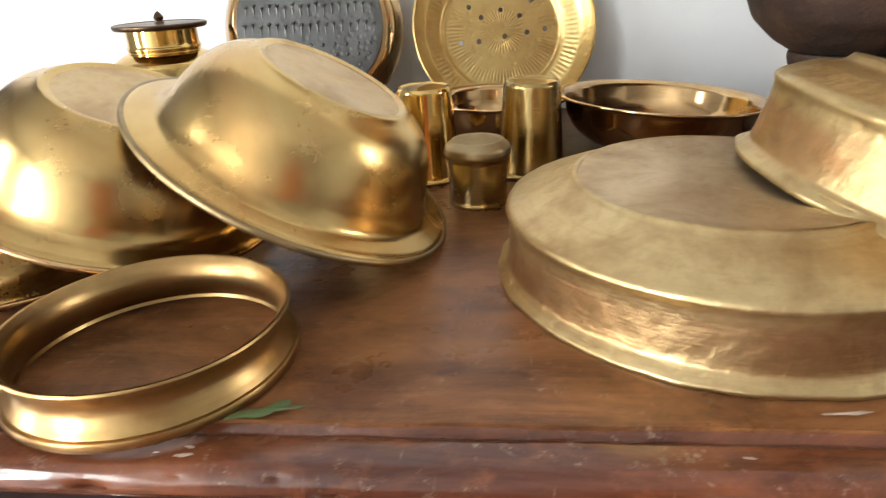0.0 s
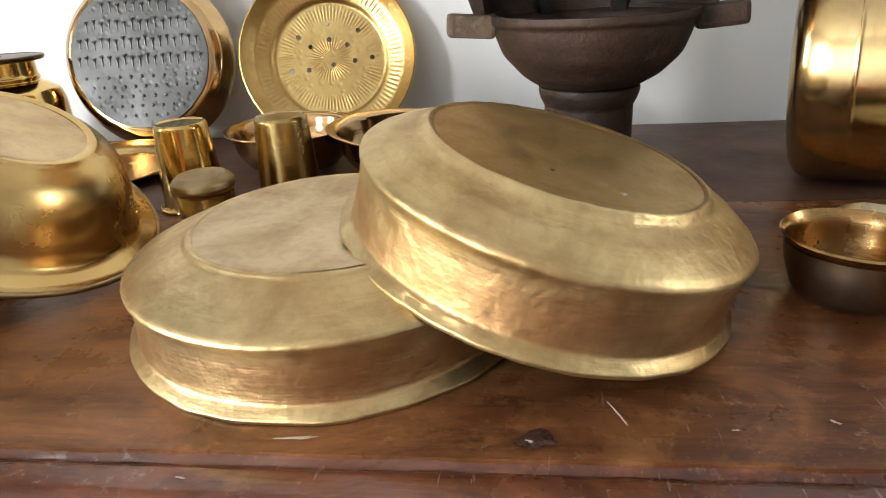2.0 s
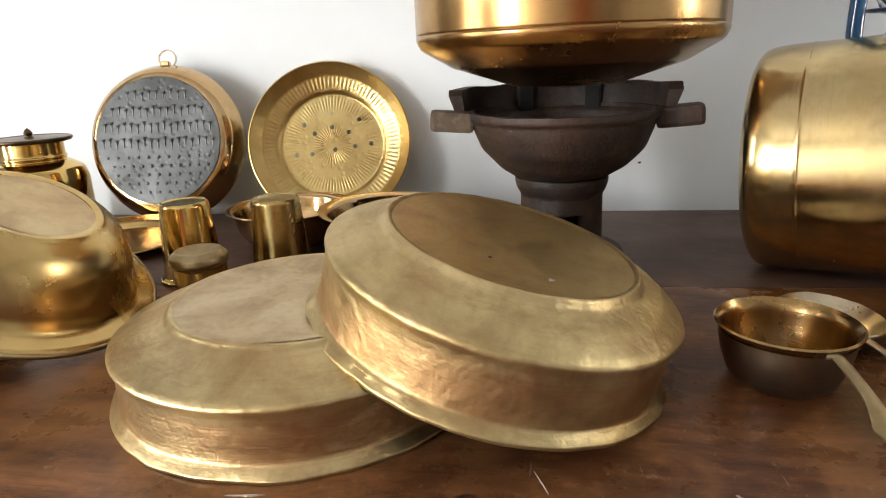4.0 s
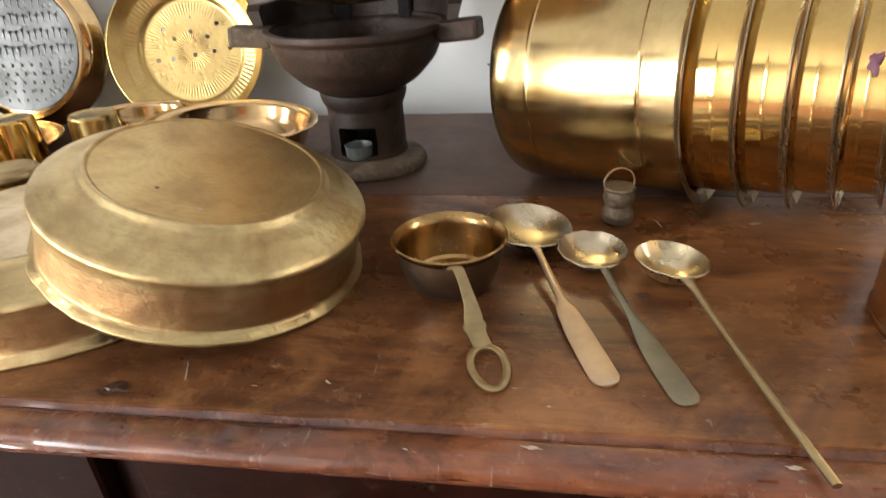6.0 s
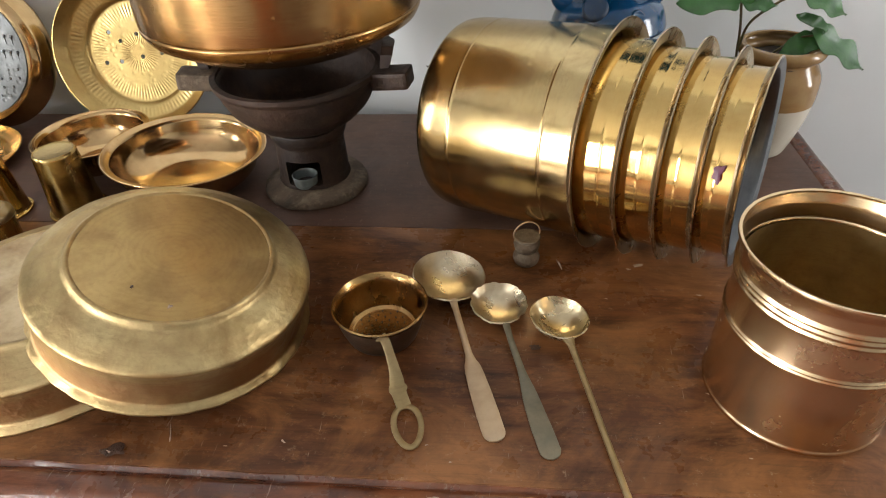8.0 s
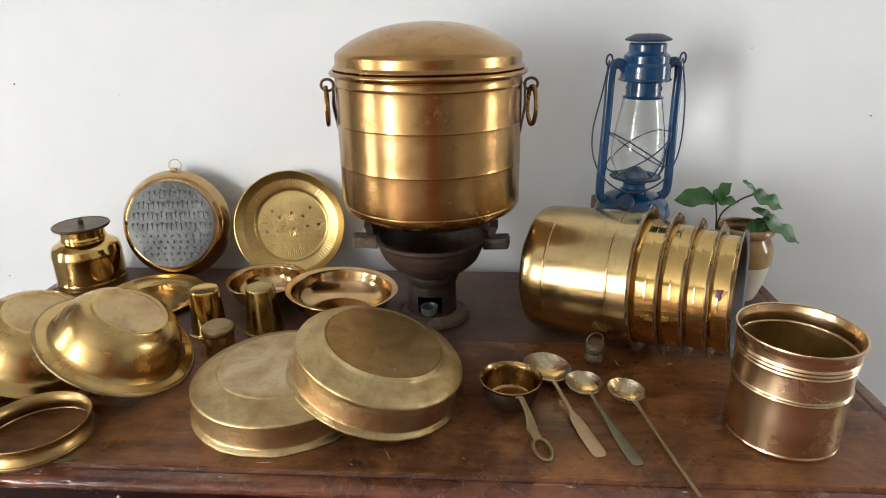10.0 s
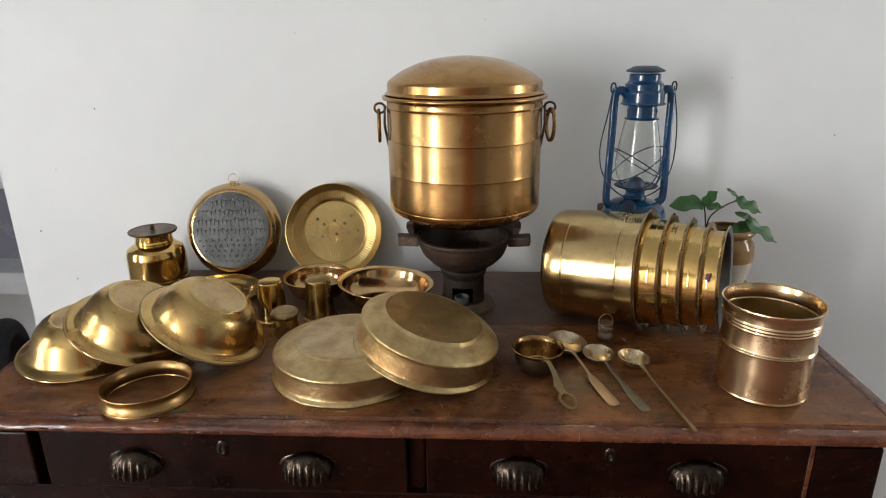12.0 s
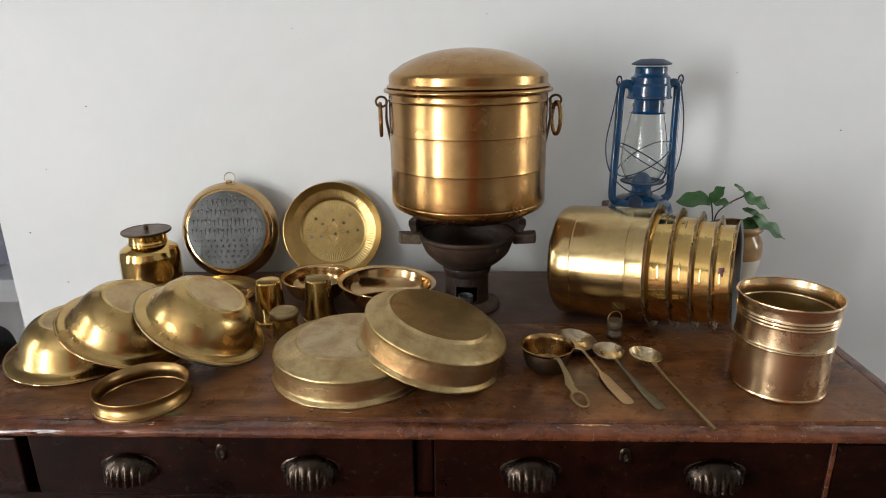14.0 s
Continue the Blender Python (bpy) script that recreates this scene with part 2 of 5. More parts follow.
def wood(name, dark, mid, light, dusty=0.0, along="x", rough=0.30, spec=0.27):
    n = Nodes(name)
    s = (2.0, 26, 26) if along == "x" else (26, 26, 2.0)
    grain = n.noise(3.2, 7, 0.66, s, 0.7)
    fine = n.noise(9.0, 4, 0.7, (2.5, 60, 60) if along == "x" else (60, 60, 2.5))
    col = n.mix(n.ramp(grain, 0.30, 0.68), dark, mid)
    col = n.mix(n.math("MULTIPLY", n.ramp(n.noise(6.5, 6, 0.68, (1, 1.6, 1), 1.0), 0.42, 0.66), 0.85), col, light)
    col = n.mix(n.math("MULTIPLY", n.ramp(fine, 0.52, 0.75), 0.35), col, dark)
    blot = n.math("MULTIPLY", n.ramp(n.noise(16, 6, 0.72, (1.0, 1.5, 1), 0.6), 0.54, 0.72), 0.7)
    col = n.mix(blot, col, dark)
    flecks = n.math("MULTIPLY", n.ramp(n.noise(95, 5, 0.8), 0.60, 0.72), 0.55 if dark[0] > 0.02 else 0.12)
    col = n.mix(flecks, col, (0.34, 0.25, 0.17))
    mid_spots = n.math("MULTIPLY", n.ramp(n.noise(38, 6, 0.75, (1, 1.8, 1)), 0.52, 0.68), 0.45)
    col = n.mix(mid_spots, col, light)
    hair = n.noise(30, 3, 0.5, (14, 1.4, 1), 0.3)
    hair = n.math("MULTIPLY", n.ramp(hair, 0.69, 0.73), 0.35 if dark[0] > 0.03 else 0.0)
    col = n.mix(hair, col, (0.38, 0.30, 0.24))
    r = n.ramp(n.noise(11, 5, 0.7), 0.3, 0.7, rough - 0.10, rough + 0.13)
    if dusty:
        film = n.math("MULTIPLY", n.ramp(n.noise(4.5, 5, 0.7), 0.25, 0.7, 0.45, 1.0), dusty)
        col = n.mix(film, col, (0.115, 0.085, 0.075))
        r = n.math("ADD", r, n.math("MULTIPLY", film, 0.22))
    nb = n.bump(grain, 0.12, 0.002)
    nb = n.bump(n.noise(70, 5, 0.7), 0.10, 0.0014, nb)
    return n.done(Base_Color=col, Roughness=r, Normal=nb, Specular_IOR_Level=spec)


WOOD_TOP = wood("worn_red_brown_wood", (0.034, 0.0115, 0.0050), (0.132, 0.048, 0.0170), (0.285, 0.124, 0.045))
WOOD_BACK = wood("dusty_brown_wood", (0.050, 0.023, 0.015), (0.105, 0.048, 0.029), (0.16, 0.078, 0.046), 0.45, "x", 0.40)
WOOD_EDGE = wood("varnished_red_wood", (0.035, 0.010, 0.0055), (0.110, 0.030, 0.012), (0.21, 0.070, 0.028), 0.0, "x", 0.21, 0.6)
# Near-black wood: the shade on the sideboard's front is put into its colour
WOOD_FRONT = wood("shade_darkened_wood", (0.0018, 0.0006, 0.0004), (0.0065, 0.0016, 0.0009), (0.022, 0.0046, 0.0022), 0.0, "x", 0.33, 0.13)
PULL = metal("blackened_shell_metal", (0.085, 0.064, 0.05), (0.04, 0.029, 0.022), (0.014, 0.009, 0.006), 0.26, 0.5, 0.1)

n = Nodes("clear_lamp_glass")
GLASS = n.done(Base_Color=(0.95, 0.97, 0.96), Roughness=n.ramp(n.noise(30, 4), 0.4, 0.8, 0.0, 0.12), Transmission_Weight=1.0, IOR=1.45)


# ---- building helpers ----
def smooth(me, angle=38):
    me.shade_smooth()
    me.set_sharp_from_angle(angle=radians(angle))
    return me


def part(name, data, material, parent=None, label="", m=None):
    """Links a mesh, or a bmesh, as one object under a thing or under a part."""
    if isinstance(data, bmesh.types.BMesh):
        me = bpy.data.meshes.new(name)
        data.to_mesh(me)
        data.free()
        data = me
    if material and not data.materials:
        data.materials.append(material)
    ob = new(name, data)
    ob.parent = parent
    if m is not None:
        ob.matrix_basis = m
    return tagged(ob, label)


def thing(name, m, label, category, group="", kind=""):
    ob = new(name)
    ob.empty_display_size = 0.02
    ob.matrix_basis = m
    return tagged(ob, label, category, group, kind)


def axis(centre, normal, spin=0.0):
    """A pose whose z points along normal."""
    q = Vector(normal).normalized().to_track_quat("Z", "Y")
    return Matrix.Translation(centre) @ q.to_matrix().to_4x4() @ pose(0, 0, 0, 0, 0, spin)


def fillet(prof, rad, n=4):
    """Rounds the inner corners of a profile; rad: one size or one for each corner."""
    pts = [Vector(p).to_2d() for p in prof]
    out = [pts[0]]
    for i in range(1, len(pts) - 1):
        r = rad if not isinstance(rad, (list, tuple)) else rad[i - 1]
        a, b, c = pts[i - 1], pts[i], pts[i + 1]
        k = min(r, (a - b).length * 0.48, (c - b).length * 0.48)
        if k < 1e-5:
            out.append(b)
            continue
        p, q = b + (a - b).normalized() * k, b + (c - b).normalized() * k
        for j in range(n + 1):
            u = j / n
            out.append(p * (1 - u) ** 2 + b * 2 * u * (1 - u) + q * u * u)
    out.append(pts[-1])
    return [(p.x, p.y) for p in out]


def shell(outer, t):
    """The outer profile and, back along it, an inner one t inside (to its left)."""
    pts = [Vector(p) for p in outer]
    inner = []
    for i, p in enumerate(pts):
        d = pts[min(i + 1, len(pts) - 1)] - pts[max(i - 1, 0)]
        d.normalize()
        q = p + Vector((-d.y, d.x)) * t
        inner.append((0.0 if p.x < 1e-6 else max(q.x, 0.0005), q.y))
    return list(outer) + inner[::-1]


def densify(prof, step):
    out = [prof[0]]
    for a, b in zip(prof, prof[1:]):
        k = max(1, int(math.hypot(b[0] - a[0], b[1] - a[1]) / step))
        out += [(a[0] + (b[0] - a[0]) * j / k, a[1] + (b[1] - a[1]) * j / k) for j in range(1, k + 1)]
    return out


def lathe(prof, seg=72, fn=None, name="turned"):
    """A mesh turned round z from (radius, height) pairs; fn(angle, r, z) gives small changes of r and z."""
    verts, faces, rows = [], [], []
    for r, z in prof:
        if r < 1e-6:
            rows.append([len(verts)] * seg)
            verts.append((0, 0, z + (fn(0, 0, z)[1] if fn else 0)))
            continue
        row = []
        for k in range(seg):
            a = 2 * math.pi * k / seg
            dr, dz = fn(a, r, z) if fn else (0, 0)
            row.append(len(verts))
            verts.append(((r + dr) * math.cos(a), (r + dr) * math.sin(a), z + dz))
        rows.append(row)
    for lo, hi in zip(rows, rows[1:]):
        for k in range(seg):
            f = []
            for v in (lo[k], lo[(k + 1) % seg], hi[(k + 1) % seg], hi[k]):
                if v not in f:
                    f.append(v)
            if len(f) > 2:
                faces.append(f)
    me = bpy.data.meshes.new(name)
    me.from_pydata(verts, [], faces)
    return smooth(me)


def wobble(amp, freq=9.0, seed=0.0, squash=0.0):
    """Hand-beaten unevenness for lathe()."""
    def fn(a, r, z):
        v = Vector((r * math.cos(a), r * math.sin(a), z)) * freq + Vector((seed, seed * 1.7, 0))
        return noise.noise(v) * amp + squash * r * math.cos(2 * a), noise.noise(v + Vector((9, 4, 2))) * amp * 0.7
    return fn


def sweep(path, widths, thicks, up=(0, 0, 1), closed=False, seg=10, name="strip"):
    """A rounded strip or rod along a path, with its width and thickness at each point."""
    pts = [Vector(p) for p in path]
    n = len(pts)
    if not isinstance(widths, (list, tuple)):
        widths = [widths] * n
    if not isinstance(thicks, (list, tuple)):
        thicks = [thicks] * n
    verts, faces = [], []
    for i, p in enumerate(pts):
        d = (pts[(i + 1) % n] - pts[i - 1]) if closed else (pts[min(i + 1, n - 1)] - pts[max(i - 1, 0)])
        d.normalize()
        side = d.cross(Vector(up))
        if side.length < 1e-4:
            side = d.cross(Vector((1, 0, 0.01)))
        side.normalize()
        top = side.cross(d)
        for k in range(seg):
            a = 2 * math.pi * (k + 0.5) / seg
            c, s = math.cos(a), math.sin(a)
            c, s = math.copysign(abs(c) ** 0.7, c), math.copysign(abs(s) ** 0.7, s)
            verts.append(p + side * c * widths[i] / 2 + top * s * thicks[i] / 2)
    for i in range(n if closed else n - 1):
        for k in range(seg):
            a, b = i * seg, ((i + 1) % n) * seg
            faces.append((a + k, a + (k + 1) % seg, b + (k + 1) % seg, b + k))
    if not closed:
        faces += [tuple(range(seg))[::-1], tuple(range((n - 1) * seg, n * seg))]
    me = bpy.data.meshes.new(name)
    me.from_pydata(verts, [], faces)
    return smooth(me, 50)


def curve(points, n=8):
    """A smooth path through the points."""
    p = [Vector(q) for q in points]
    p = [p[0] * 2 - p[1]] + p + [p[-1] * 2 - p[-2]]
    out = []
    for i in range(1, len(p) - 2):
        for j in range(n):
            u = j / n
            out.append(0.5 * (2 * p[i] + (p[i + 1] - p[i - 1]) * u + (2 * p[i - 1] - 5 * p[i] + 4 * p[i + 1] - p[i + 2]) * u * u
                              + (3 * p[i] - p[i - 1] - 3 * p[i + 1] + p[i + 2]) * u ** 3))
    out.append(p[-2])
    return out


def loop(rx, ry, n=28, centre=(0, 0, 0), plane="xz"):
    out = []
    for k in range(n):
        a = 2 * math.pi * k / n
        u, v = rx * math.cos(a), ry * math.sin(a)
        out.append(Vector(centre) + Vector((u, 0, v) if plane == "xz" else (0, u, v) if plane == "yz" else (u, v, 0)))
    return out


def box(x0, x1, y0, y1, z0, z1, bevel=0.0, segs=2):
    bm = bmesh.new()
    bmesh.ops.create_cube(bm, size=1, matrix=Matrix.LocRotScale(((x0 + x1) / 2, (y0 + y1) / 2, (z0 + z1) / 2), None, (x1 - x0, y1 - y0, z1 - z0)))
    if bevel:
        bmesh.ops.bevel(bm, geom=bm.edges[:], offset=bevel, segments=segs, profile=0.6, affect="EDGES")
    return bm


def cut(me, cutters, name="cut"):
    """The mesh less the cutter bmeshes, worked out once."""
    ob = new(name, me)
    tools = []
    for bm in cutters:
        cme = bpy.data.meshes.new("tool")
        bm.to_mesh(cme)
        bm.free()
        tools.append(new("tool", cme))
        mod = ob.modifiers.new("hole", "BOOLEAN")
        mod.operation, mod.solver, mod.object = "DIFFERENCE", "EXACT", tools[-1]
    out = bpy.data.meshes.new_from_object(ob.evaluated_get(bpy.context.evaluated_depsgraph_get()))
    for o in (ob, *tools):
        bpy.data.objects.remove(o)
    return smooth(out)


def rod(r, z0, z1, m=Matrix(), seg=16):
    bm = bmesh.new()
    bmesh.ops.create_cone(bm, cap_ends=True, segments=seg, radius1=r, radius2=r, depth=z1 - z0, matrix=m @ Matrix.Translation((0, 0, (z0 + z1) / 2)))
    return bm


# ---- room ----
def wall_mesh(x0, x1, y0, y1, z0, z1, holes=()):
    me = bpy.data.meshes.new("wall")
    bm = box(x0, x1, y0, y1, z0, z1)
    bm.to_mesh(me)
    bm.free()
    return cut(me, [box(*h) for h in holes]) if holes else me


def structure(name, me, mat, label, category):
    ob = part(name, me, mat)
    return tagged(ob, label, category, "", "structure")


WALL_END = -1.02
structure("floor", box(LEFT - 0.2, RIGHT + 0.2, FRONT - 0.2, 1.9, FLOOR - 0.1, FLOOR), REDFLOOR, "smooth red oxide floor of the room", "floor")
structure("ceiling", box(LEFT - 0.2, RIGHT + 0.2, FRONT - 0.2, 1.9, CEIL, CEIL + 0.1), CEILING, "unseen plain ceiling, toned down for the reflections", "ceiling")
structure("wall_back", wall_mesh(WALL_END, RIGHT + 0.2, WALL_Y, WALL_Y + 0.24, FLOOR, CEIL), WALL, "white painted plaster wall with small specks behind the sideboard", "wall")
structure("wall_front", wall_mesh(LEFT - 0.2, RIGHT + 0.2, FRONT - 0.2, FRONT, FLOOR, CEIL), WALL_DIM, "unseen plain wall, greyed to darken the brass reflections", "wall")
structure("wall_right", wall_mesh(RIGHT, RIGHT + 0.2, FRONT, WALL_Y, FLOOR, CEIL, [(RIGHT - 0.1, RIGHT + 0.3, -0.08, 0.28, -0.05, 1.25)]), WALL_DIM, "unseen plain wall with a narrow window, greyed for the reflections", "wall")
structure("wall_left", wall_mesh(LEFT - 0.2, LEFT, FRONT, 1.9, FLOOR, CEIL, [(LEFT - 0.3, LEFT + 0.1, -2.9, -2.1, -0.4, 1.3), (LEFT - 0.3, LEFT + 0.1, -0.875, -0.325, -0.4, 1.3)]), WALL, "plain white plaster wall with two windows", "wall")
structure("wall_recess", wall_mesh(LEFT, WALL_END + 0.3, 1.7, 1.9, FLOOR, CEIL), WALL, "grey-white wall of the recess beside the sideboard", "wall")


def window_bars(name, y0, y1, x0, x1, z0, z1, along):
    w = thing(name, Matrix(), "white painted window frame with a middle bar", "window", "", "structure")
    bars = []
    if along == "y":
        bars = [(x0, x1, y0, y0 + 0.04, z0, z1), (x0, x1, y1 - 0.04, y1, z0, z1), (x0, x1, (y0 + y1) / 2 - 0.02, (y0 + y1) / 2 + 0.02, z0, z1),
                (x0, x1, y0, y1, z0, z0 + 0.04), (x0, x1, y0, y1, z1 - 0.04, z1)]
    else:
        bars = [(x0, x0 + 0.04, y0, y1, z0, z1), (x1 - 0.04, x1, y0, y1, z0, z1), ((x0 + x1) / 2 - 0.02, (x0 + x1) / 2 + 0.02, y0, y1, z0, z1),
                (x0, x1, y0, y1, z0, z0 + 0.04), (x0, x1, y0, y1, z1 - 0.04, z1)]
    for b in bars:
        part("window_frame", box(*b, 0.004, 1), WINDOW_PAINT, w)


window_bars("window_1", -2.9, -2.1, LEFT - 0.01, LEFT + 0.03, -0.4, 1.3, "y")
window_bars("window_2", -0.875, -0.325, LEFT - 0.01, LEFT + 0.03, -0.4, 1.3, "y")

# Unseen door, added behind the camera to give the brass an orange reflection
DOOR = wood("orange_brown_door_wood", (0.22, 0.06, 0.022), (0.42, 0.14, 0.05), (0.52, 0.21, 0.09), 0.0, "z", 0.45, 0.3)
door = thing("reflection_door", pose(0.47, FRONT, FLOOR), "unseen orange-brown panelled door, added to reflect orange in the pots", "door", "", "structure")
part("door_leaf", box(-0.40, 0.40, 0.002, 0.035, 0.0, 2.02, 0.004, 1), DOOR, door)
for z0, z1 in ((0.18, 0.92), (1.06, 1.86)):
    part("door_panel", box(-0.29, 0.29, 0.036, 0.048, z0, z1, 0.008, 2), DOOR, door)
for b in ((-0.47, -0.402, 0.002, 0.05, 0.0, 2.09), (0.402, 0.47, 0.002, 0.05, 0.0, 2.09), (-0.401, 0.401, 0.002, 0.05, 2.022, 2.09)):
    part("door_frame", box(*b, 0.004, 1), DOOR, door)

# The recess: a far window with its sill, seen past the wall's end
win = thing("window_3", Matrix(), "white window frame with grey panes above a sill", "window", "", "structure")
part("window_frame", box(LEFT + 0.05, WALL_END + 0.2, 1.64, 1.697, -0.05, 0.03, 0.005, 1), WINDOW_PAINT, win)
part("window_frame", box(LEFT + 0.05, WALL_END + 0.2, 1.64, 1.697, 0.95, 1.03, 0.005, 1), WINDOW_PAINT, win)
PANE = plain("greyish_pane", (0.30, 0.30, 0.36), (0.24, 0.24, 0.30), 0.25, 3, 0.02)
part("pane", box(LEFT + 0.05, WALL_END + 0.2, 1.675, 1.690, -0.36, -0.052), PANE, win)
part("pane", box(LEFT + 0.05, WALL_END + 0.2, 1.675, 1.690, 0.032, 0.948), PANE, win)
part("sill", box(LEFT + 0.05, WALL_END + 0.2, 1.50, 1.697, -0.46, -0.362, 0.008, 2), WINDOW_PAINT, win)

tyre = thing("wheel", pose(-1.555, 1.1, FLOOR + 0.172 * 1.18, 0, 90, 25) @ Matrix.Scale(1.18, 4), "black rubber tyre of a small wheel on the floor", "wheel")
part("tyre", lathe(fillet([(0.115, -0.04), (0.155, -0.045), (0.172, -0.025), (0.172, 0.025), (0.155, 0.045), (0.115, 0.04), (0.115, -0.04)], 0.015), 60), RUBBER, tyre)
part("rim", lathe(fillet([(0.0, -0.01), (0.03, -0.02), (0.09, -0.012), (0.115, -0.035), (0.115, 0.035), (0.09, 0.0), (0.0, 0.01)], 0.008), 48), IRON, tyre)

# ---- sideboard ----
HALF, DEPTH, JOINT = 0.672, 0.582, 0.300
side = thing("sideboard", pose(0, 0, FLOOR), "dark red-brown wooden sideboard with two drawers and worn varnish", "sideboard")
UP = -FLOOR
T = pose(0, 0, UP)


def sparse_slab(x0, x1, y0, y1, z0, z1, bevel, seed):
    """A board with slightly uneven edges."""
    nx, ny = 90, 14
    verts, faces = [], []
    for j in range(ny + 1):
        for i in range(nx + 1):
            x, y = x0 + (x1 - x0) * i / nx, y0 + (y1 - y0) * j / ny
            dz = noise.noise(Vector((x * 5 + seed, y * 9, 1))) * 0.0006
            dy = noise.noise(Vector((x * 22 + seed, j * 3.1, 5))) * 0.0008 if j in (0, ny) else 0
            drop = bevel if i in (0, nx) or j in (0, ny) else 0
            verts.append((x, y + dy, z1 + dz - drop))
    top = len(verts)
    for j in range(ny):
        for i in range(nx):
            a = j * (nx + 1) + i
            faces.append((a, a + 1, a + nx + 2, a + nx + 1))
    edge = [i for i in range(nx + 1)] + [(j + 1) * (nx + 1) - 1 for j in range(1, ny + 1)] + [ny * (nx + 1) + i for i in range(nx - 1, -1, -1)] + [j * (nx + 1) for j in range(ny - 1, 0, -1)]
    for v in edge:
        verts.append((verts[v][0], verts[v][1], z0))
    m = len(edge)
    for k in range(m):
        faces.append((edge[(k + 1) % m], edge[k], top + k, top + (k + 1) % m))
    faces.append(tuple(range(top, top + m))[::-1])
    me = bpy.data.meshes.new("board")
    me.from_pydata(verts, [], faces)
    return smooth(me, 50)


part("top_board", sparse_slab(-0.6725, 0.6525, -0.0045, JOINT - 0.0006, -0.030, 0.0, 0.0012, 3), WOOD_TOP, side, "worn red-brown front board", T)
part("top_board", sparse_slab(-0.6725, 0.6525, JOINT + 0.0006, DEPTH, -0.030, 0.0, 0.0012, 8), WOOD_BACK, side, "dusty dark brown back board", T)


def moulding():
    """The rounded edge along the front and both ends, turning the front corners in a curve, with chips and dents."""
    prof = fillet([(-0.0008, -0.003), (0.003, -0.0062), (0.007, -0.0032), (0.0225, -0.0036), (0.0282, -0.0085), (0.0278, -0.0150), (0.0240, -0.0195), (-0.0008, -0.0195)], [0.001, 0.003, 0.004, 0.004, 0.003, 0.003], 3)
    x0, x1, y0, rad = -0.672, 0.652, -0.005, 0.016
    line = [((x0, y), (-1, 0)) for y in np.linspace(DEPTH, y0 + rad, 90, endpoint=False)]
    line += [((x0 + rad - rad * math.cos(a), y0 + rad - rad * math.sin(a)), (-math.cos(a), -math.sin(a))) for a in np.linspace(0, math.pi / 2, 12, endpoint=False)]
    line += [((x, y0), (0, -1)) for x in np.linspace(x0 + rad, x1 - rad, 260, endpoint=False)]
    line += [((x1 - rad + rad * math.sin(a), y0 + rad - rad * math.cos(a)), (math.sin(a), -math.cos(a))) for a in np.linspace(0, math.pi / 2, 12, endpoint=False)]
    line += [((x1, y), (1, 0)) for y in np.linspace(y0 + rad, DEPTH, 90)]
    verts, faces = [], []
    k = len(prof)
    for i, ((x, y), (nx, ny)) in enumerate(line):
        for j, (d, z) in enumerate(prof):
            v = Vector((x * 30, y * 30, j * 0.9))
            chip = max(0.0, noise.noise(Vector((x * 41, y * 41 + j * 0.5, 7))) - 0.42) * 0.008
            d2 = d + noise.noise(v) * 0.0006 - (chip if d > 0.004 else 0)
            verts.append((x + nx * d2, y + ny * d2, z + noise.noise(v + Vector((3, 3, 3))) * 0.0005 - chip * 0.6))
    for i in range(len(line) - 1):
        for j in range(k - 1):
            a = i * k + j
            faces.append((a, a + 1, a + k + 1, a + k))
    faces += [tuple(range(k))[::-1], tuple(range((len(line) - 1) * k, len(line) * k))]
    me = bpy.data.meshes.new("moulding")
    me.from_pydata(verts, [], faces)
    return smooth(me, 45)


part("edge_moulding", moulding(), WOOD_EDGE, side, "chipped glossy red wooden edge", T)
# Carcass, rails, posts and drawers carry the front's shade in their colour
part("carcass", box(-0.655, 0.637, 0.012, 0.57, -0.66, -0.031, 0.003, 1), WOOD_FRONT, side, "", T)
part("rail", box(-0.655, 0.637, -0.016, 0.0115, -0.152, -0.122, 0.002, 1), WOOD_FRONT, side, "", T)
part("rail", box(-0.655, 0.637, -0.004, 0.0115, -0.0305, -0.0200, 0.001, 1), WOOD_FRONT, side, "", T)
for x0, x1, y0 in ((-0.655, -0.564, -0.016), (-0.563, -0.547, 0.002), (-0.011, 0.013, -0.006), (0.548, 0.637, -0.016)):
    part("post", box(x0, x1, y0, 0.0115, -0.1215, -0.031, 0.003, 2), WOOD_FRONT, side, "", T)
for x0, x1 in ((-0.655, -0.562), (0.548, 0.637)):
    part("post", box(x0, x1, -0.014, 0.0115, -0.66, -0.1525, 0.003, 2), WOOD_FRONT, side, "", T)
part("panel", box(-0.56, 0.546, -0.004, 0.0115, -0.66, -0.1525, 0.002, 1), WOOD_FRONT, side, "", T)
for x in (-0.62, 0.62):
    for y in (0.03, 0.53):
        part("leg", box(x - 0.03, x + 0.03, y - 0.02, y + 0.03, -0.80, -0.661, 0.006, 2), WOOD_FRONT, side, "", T)


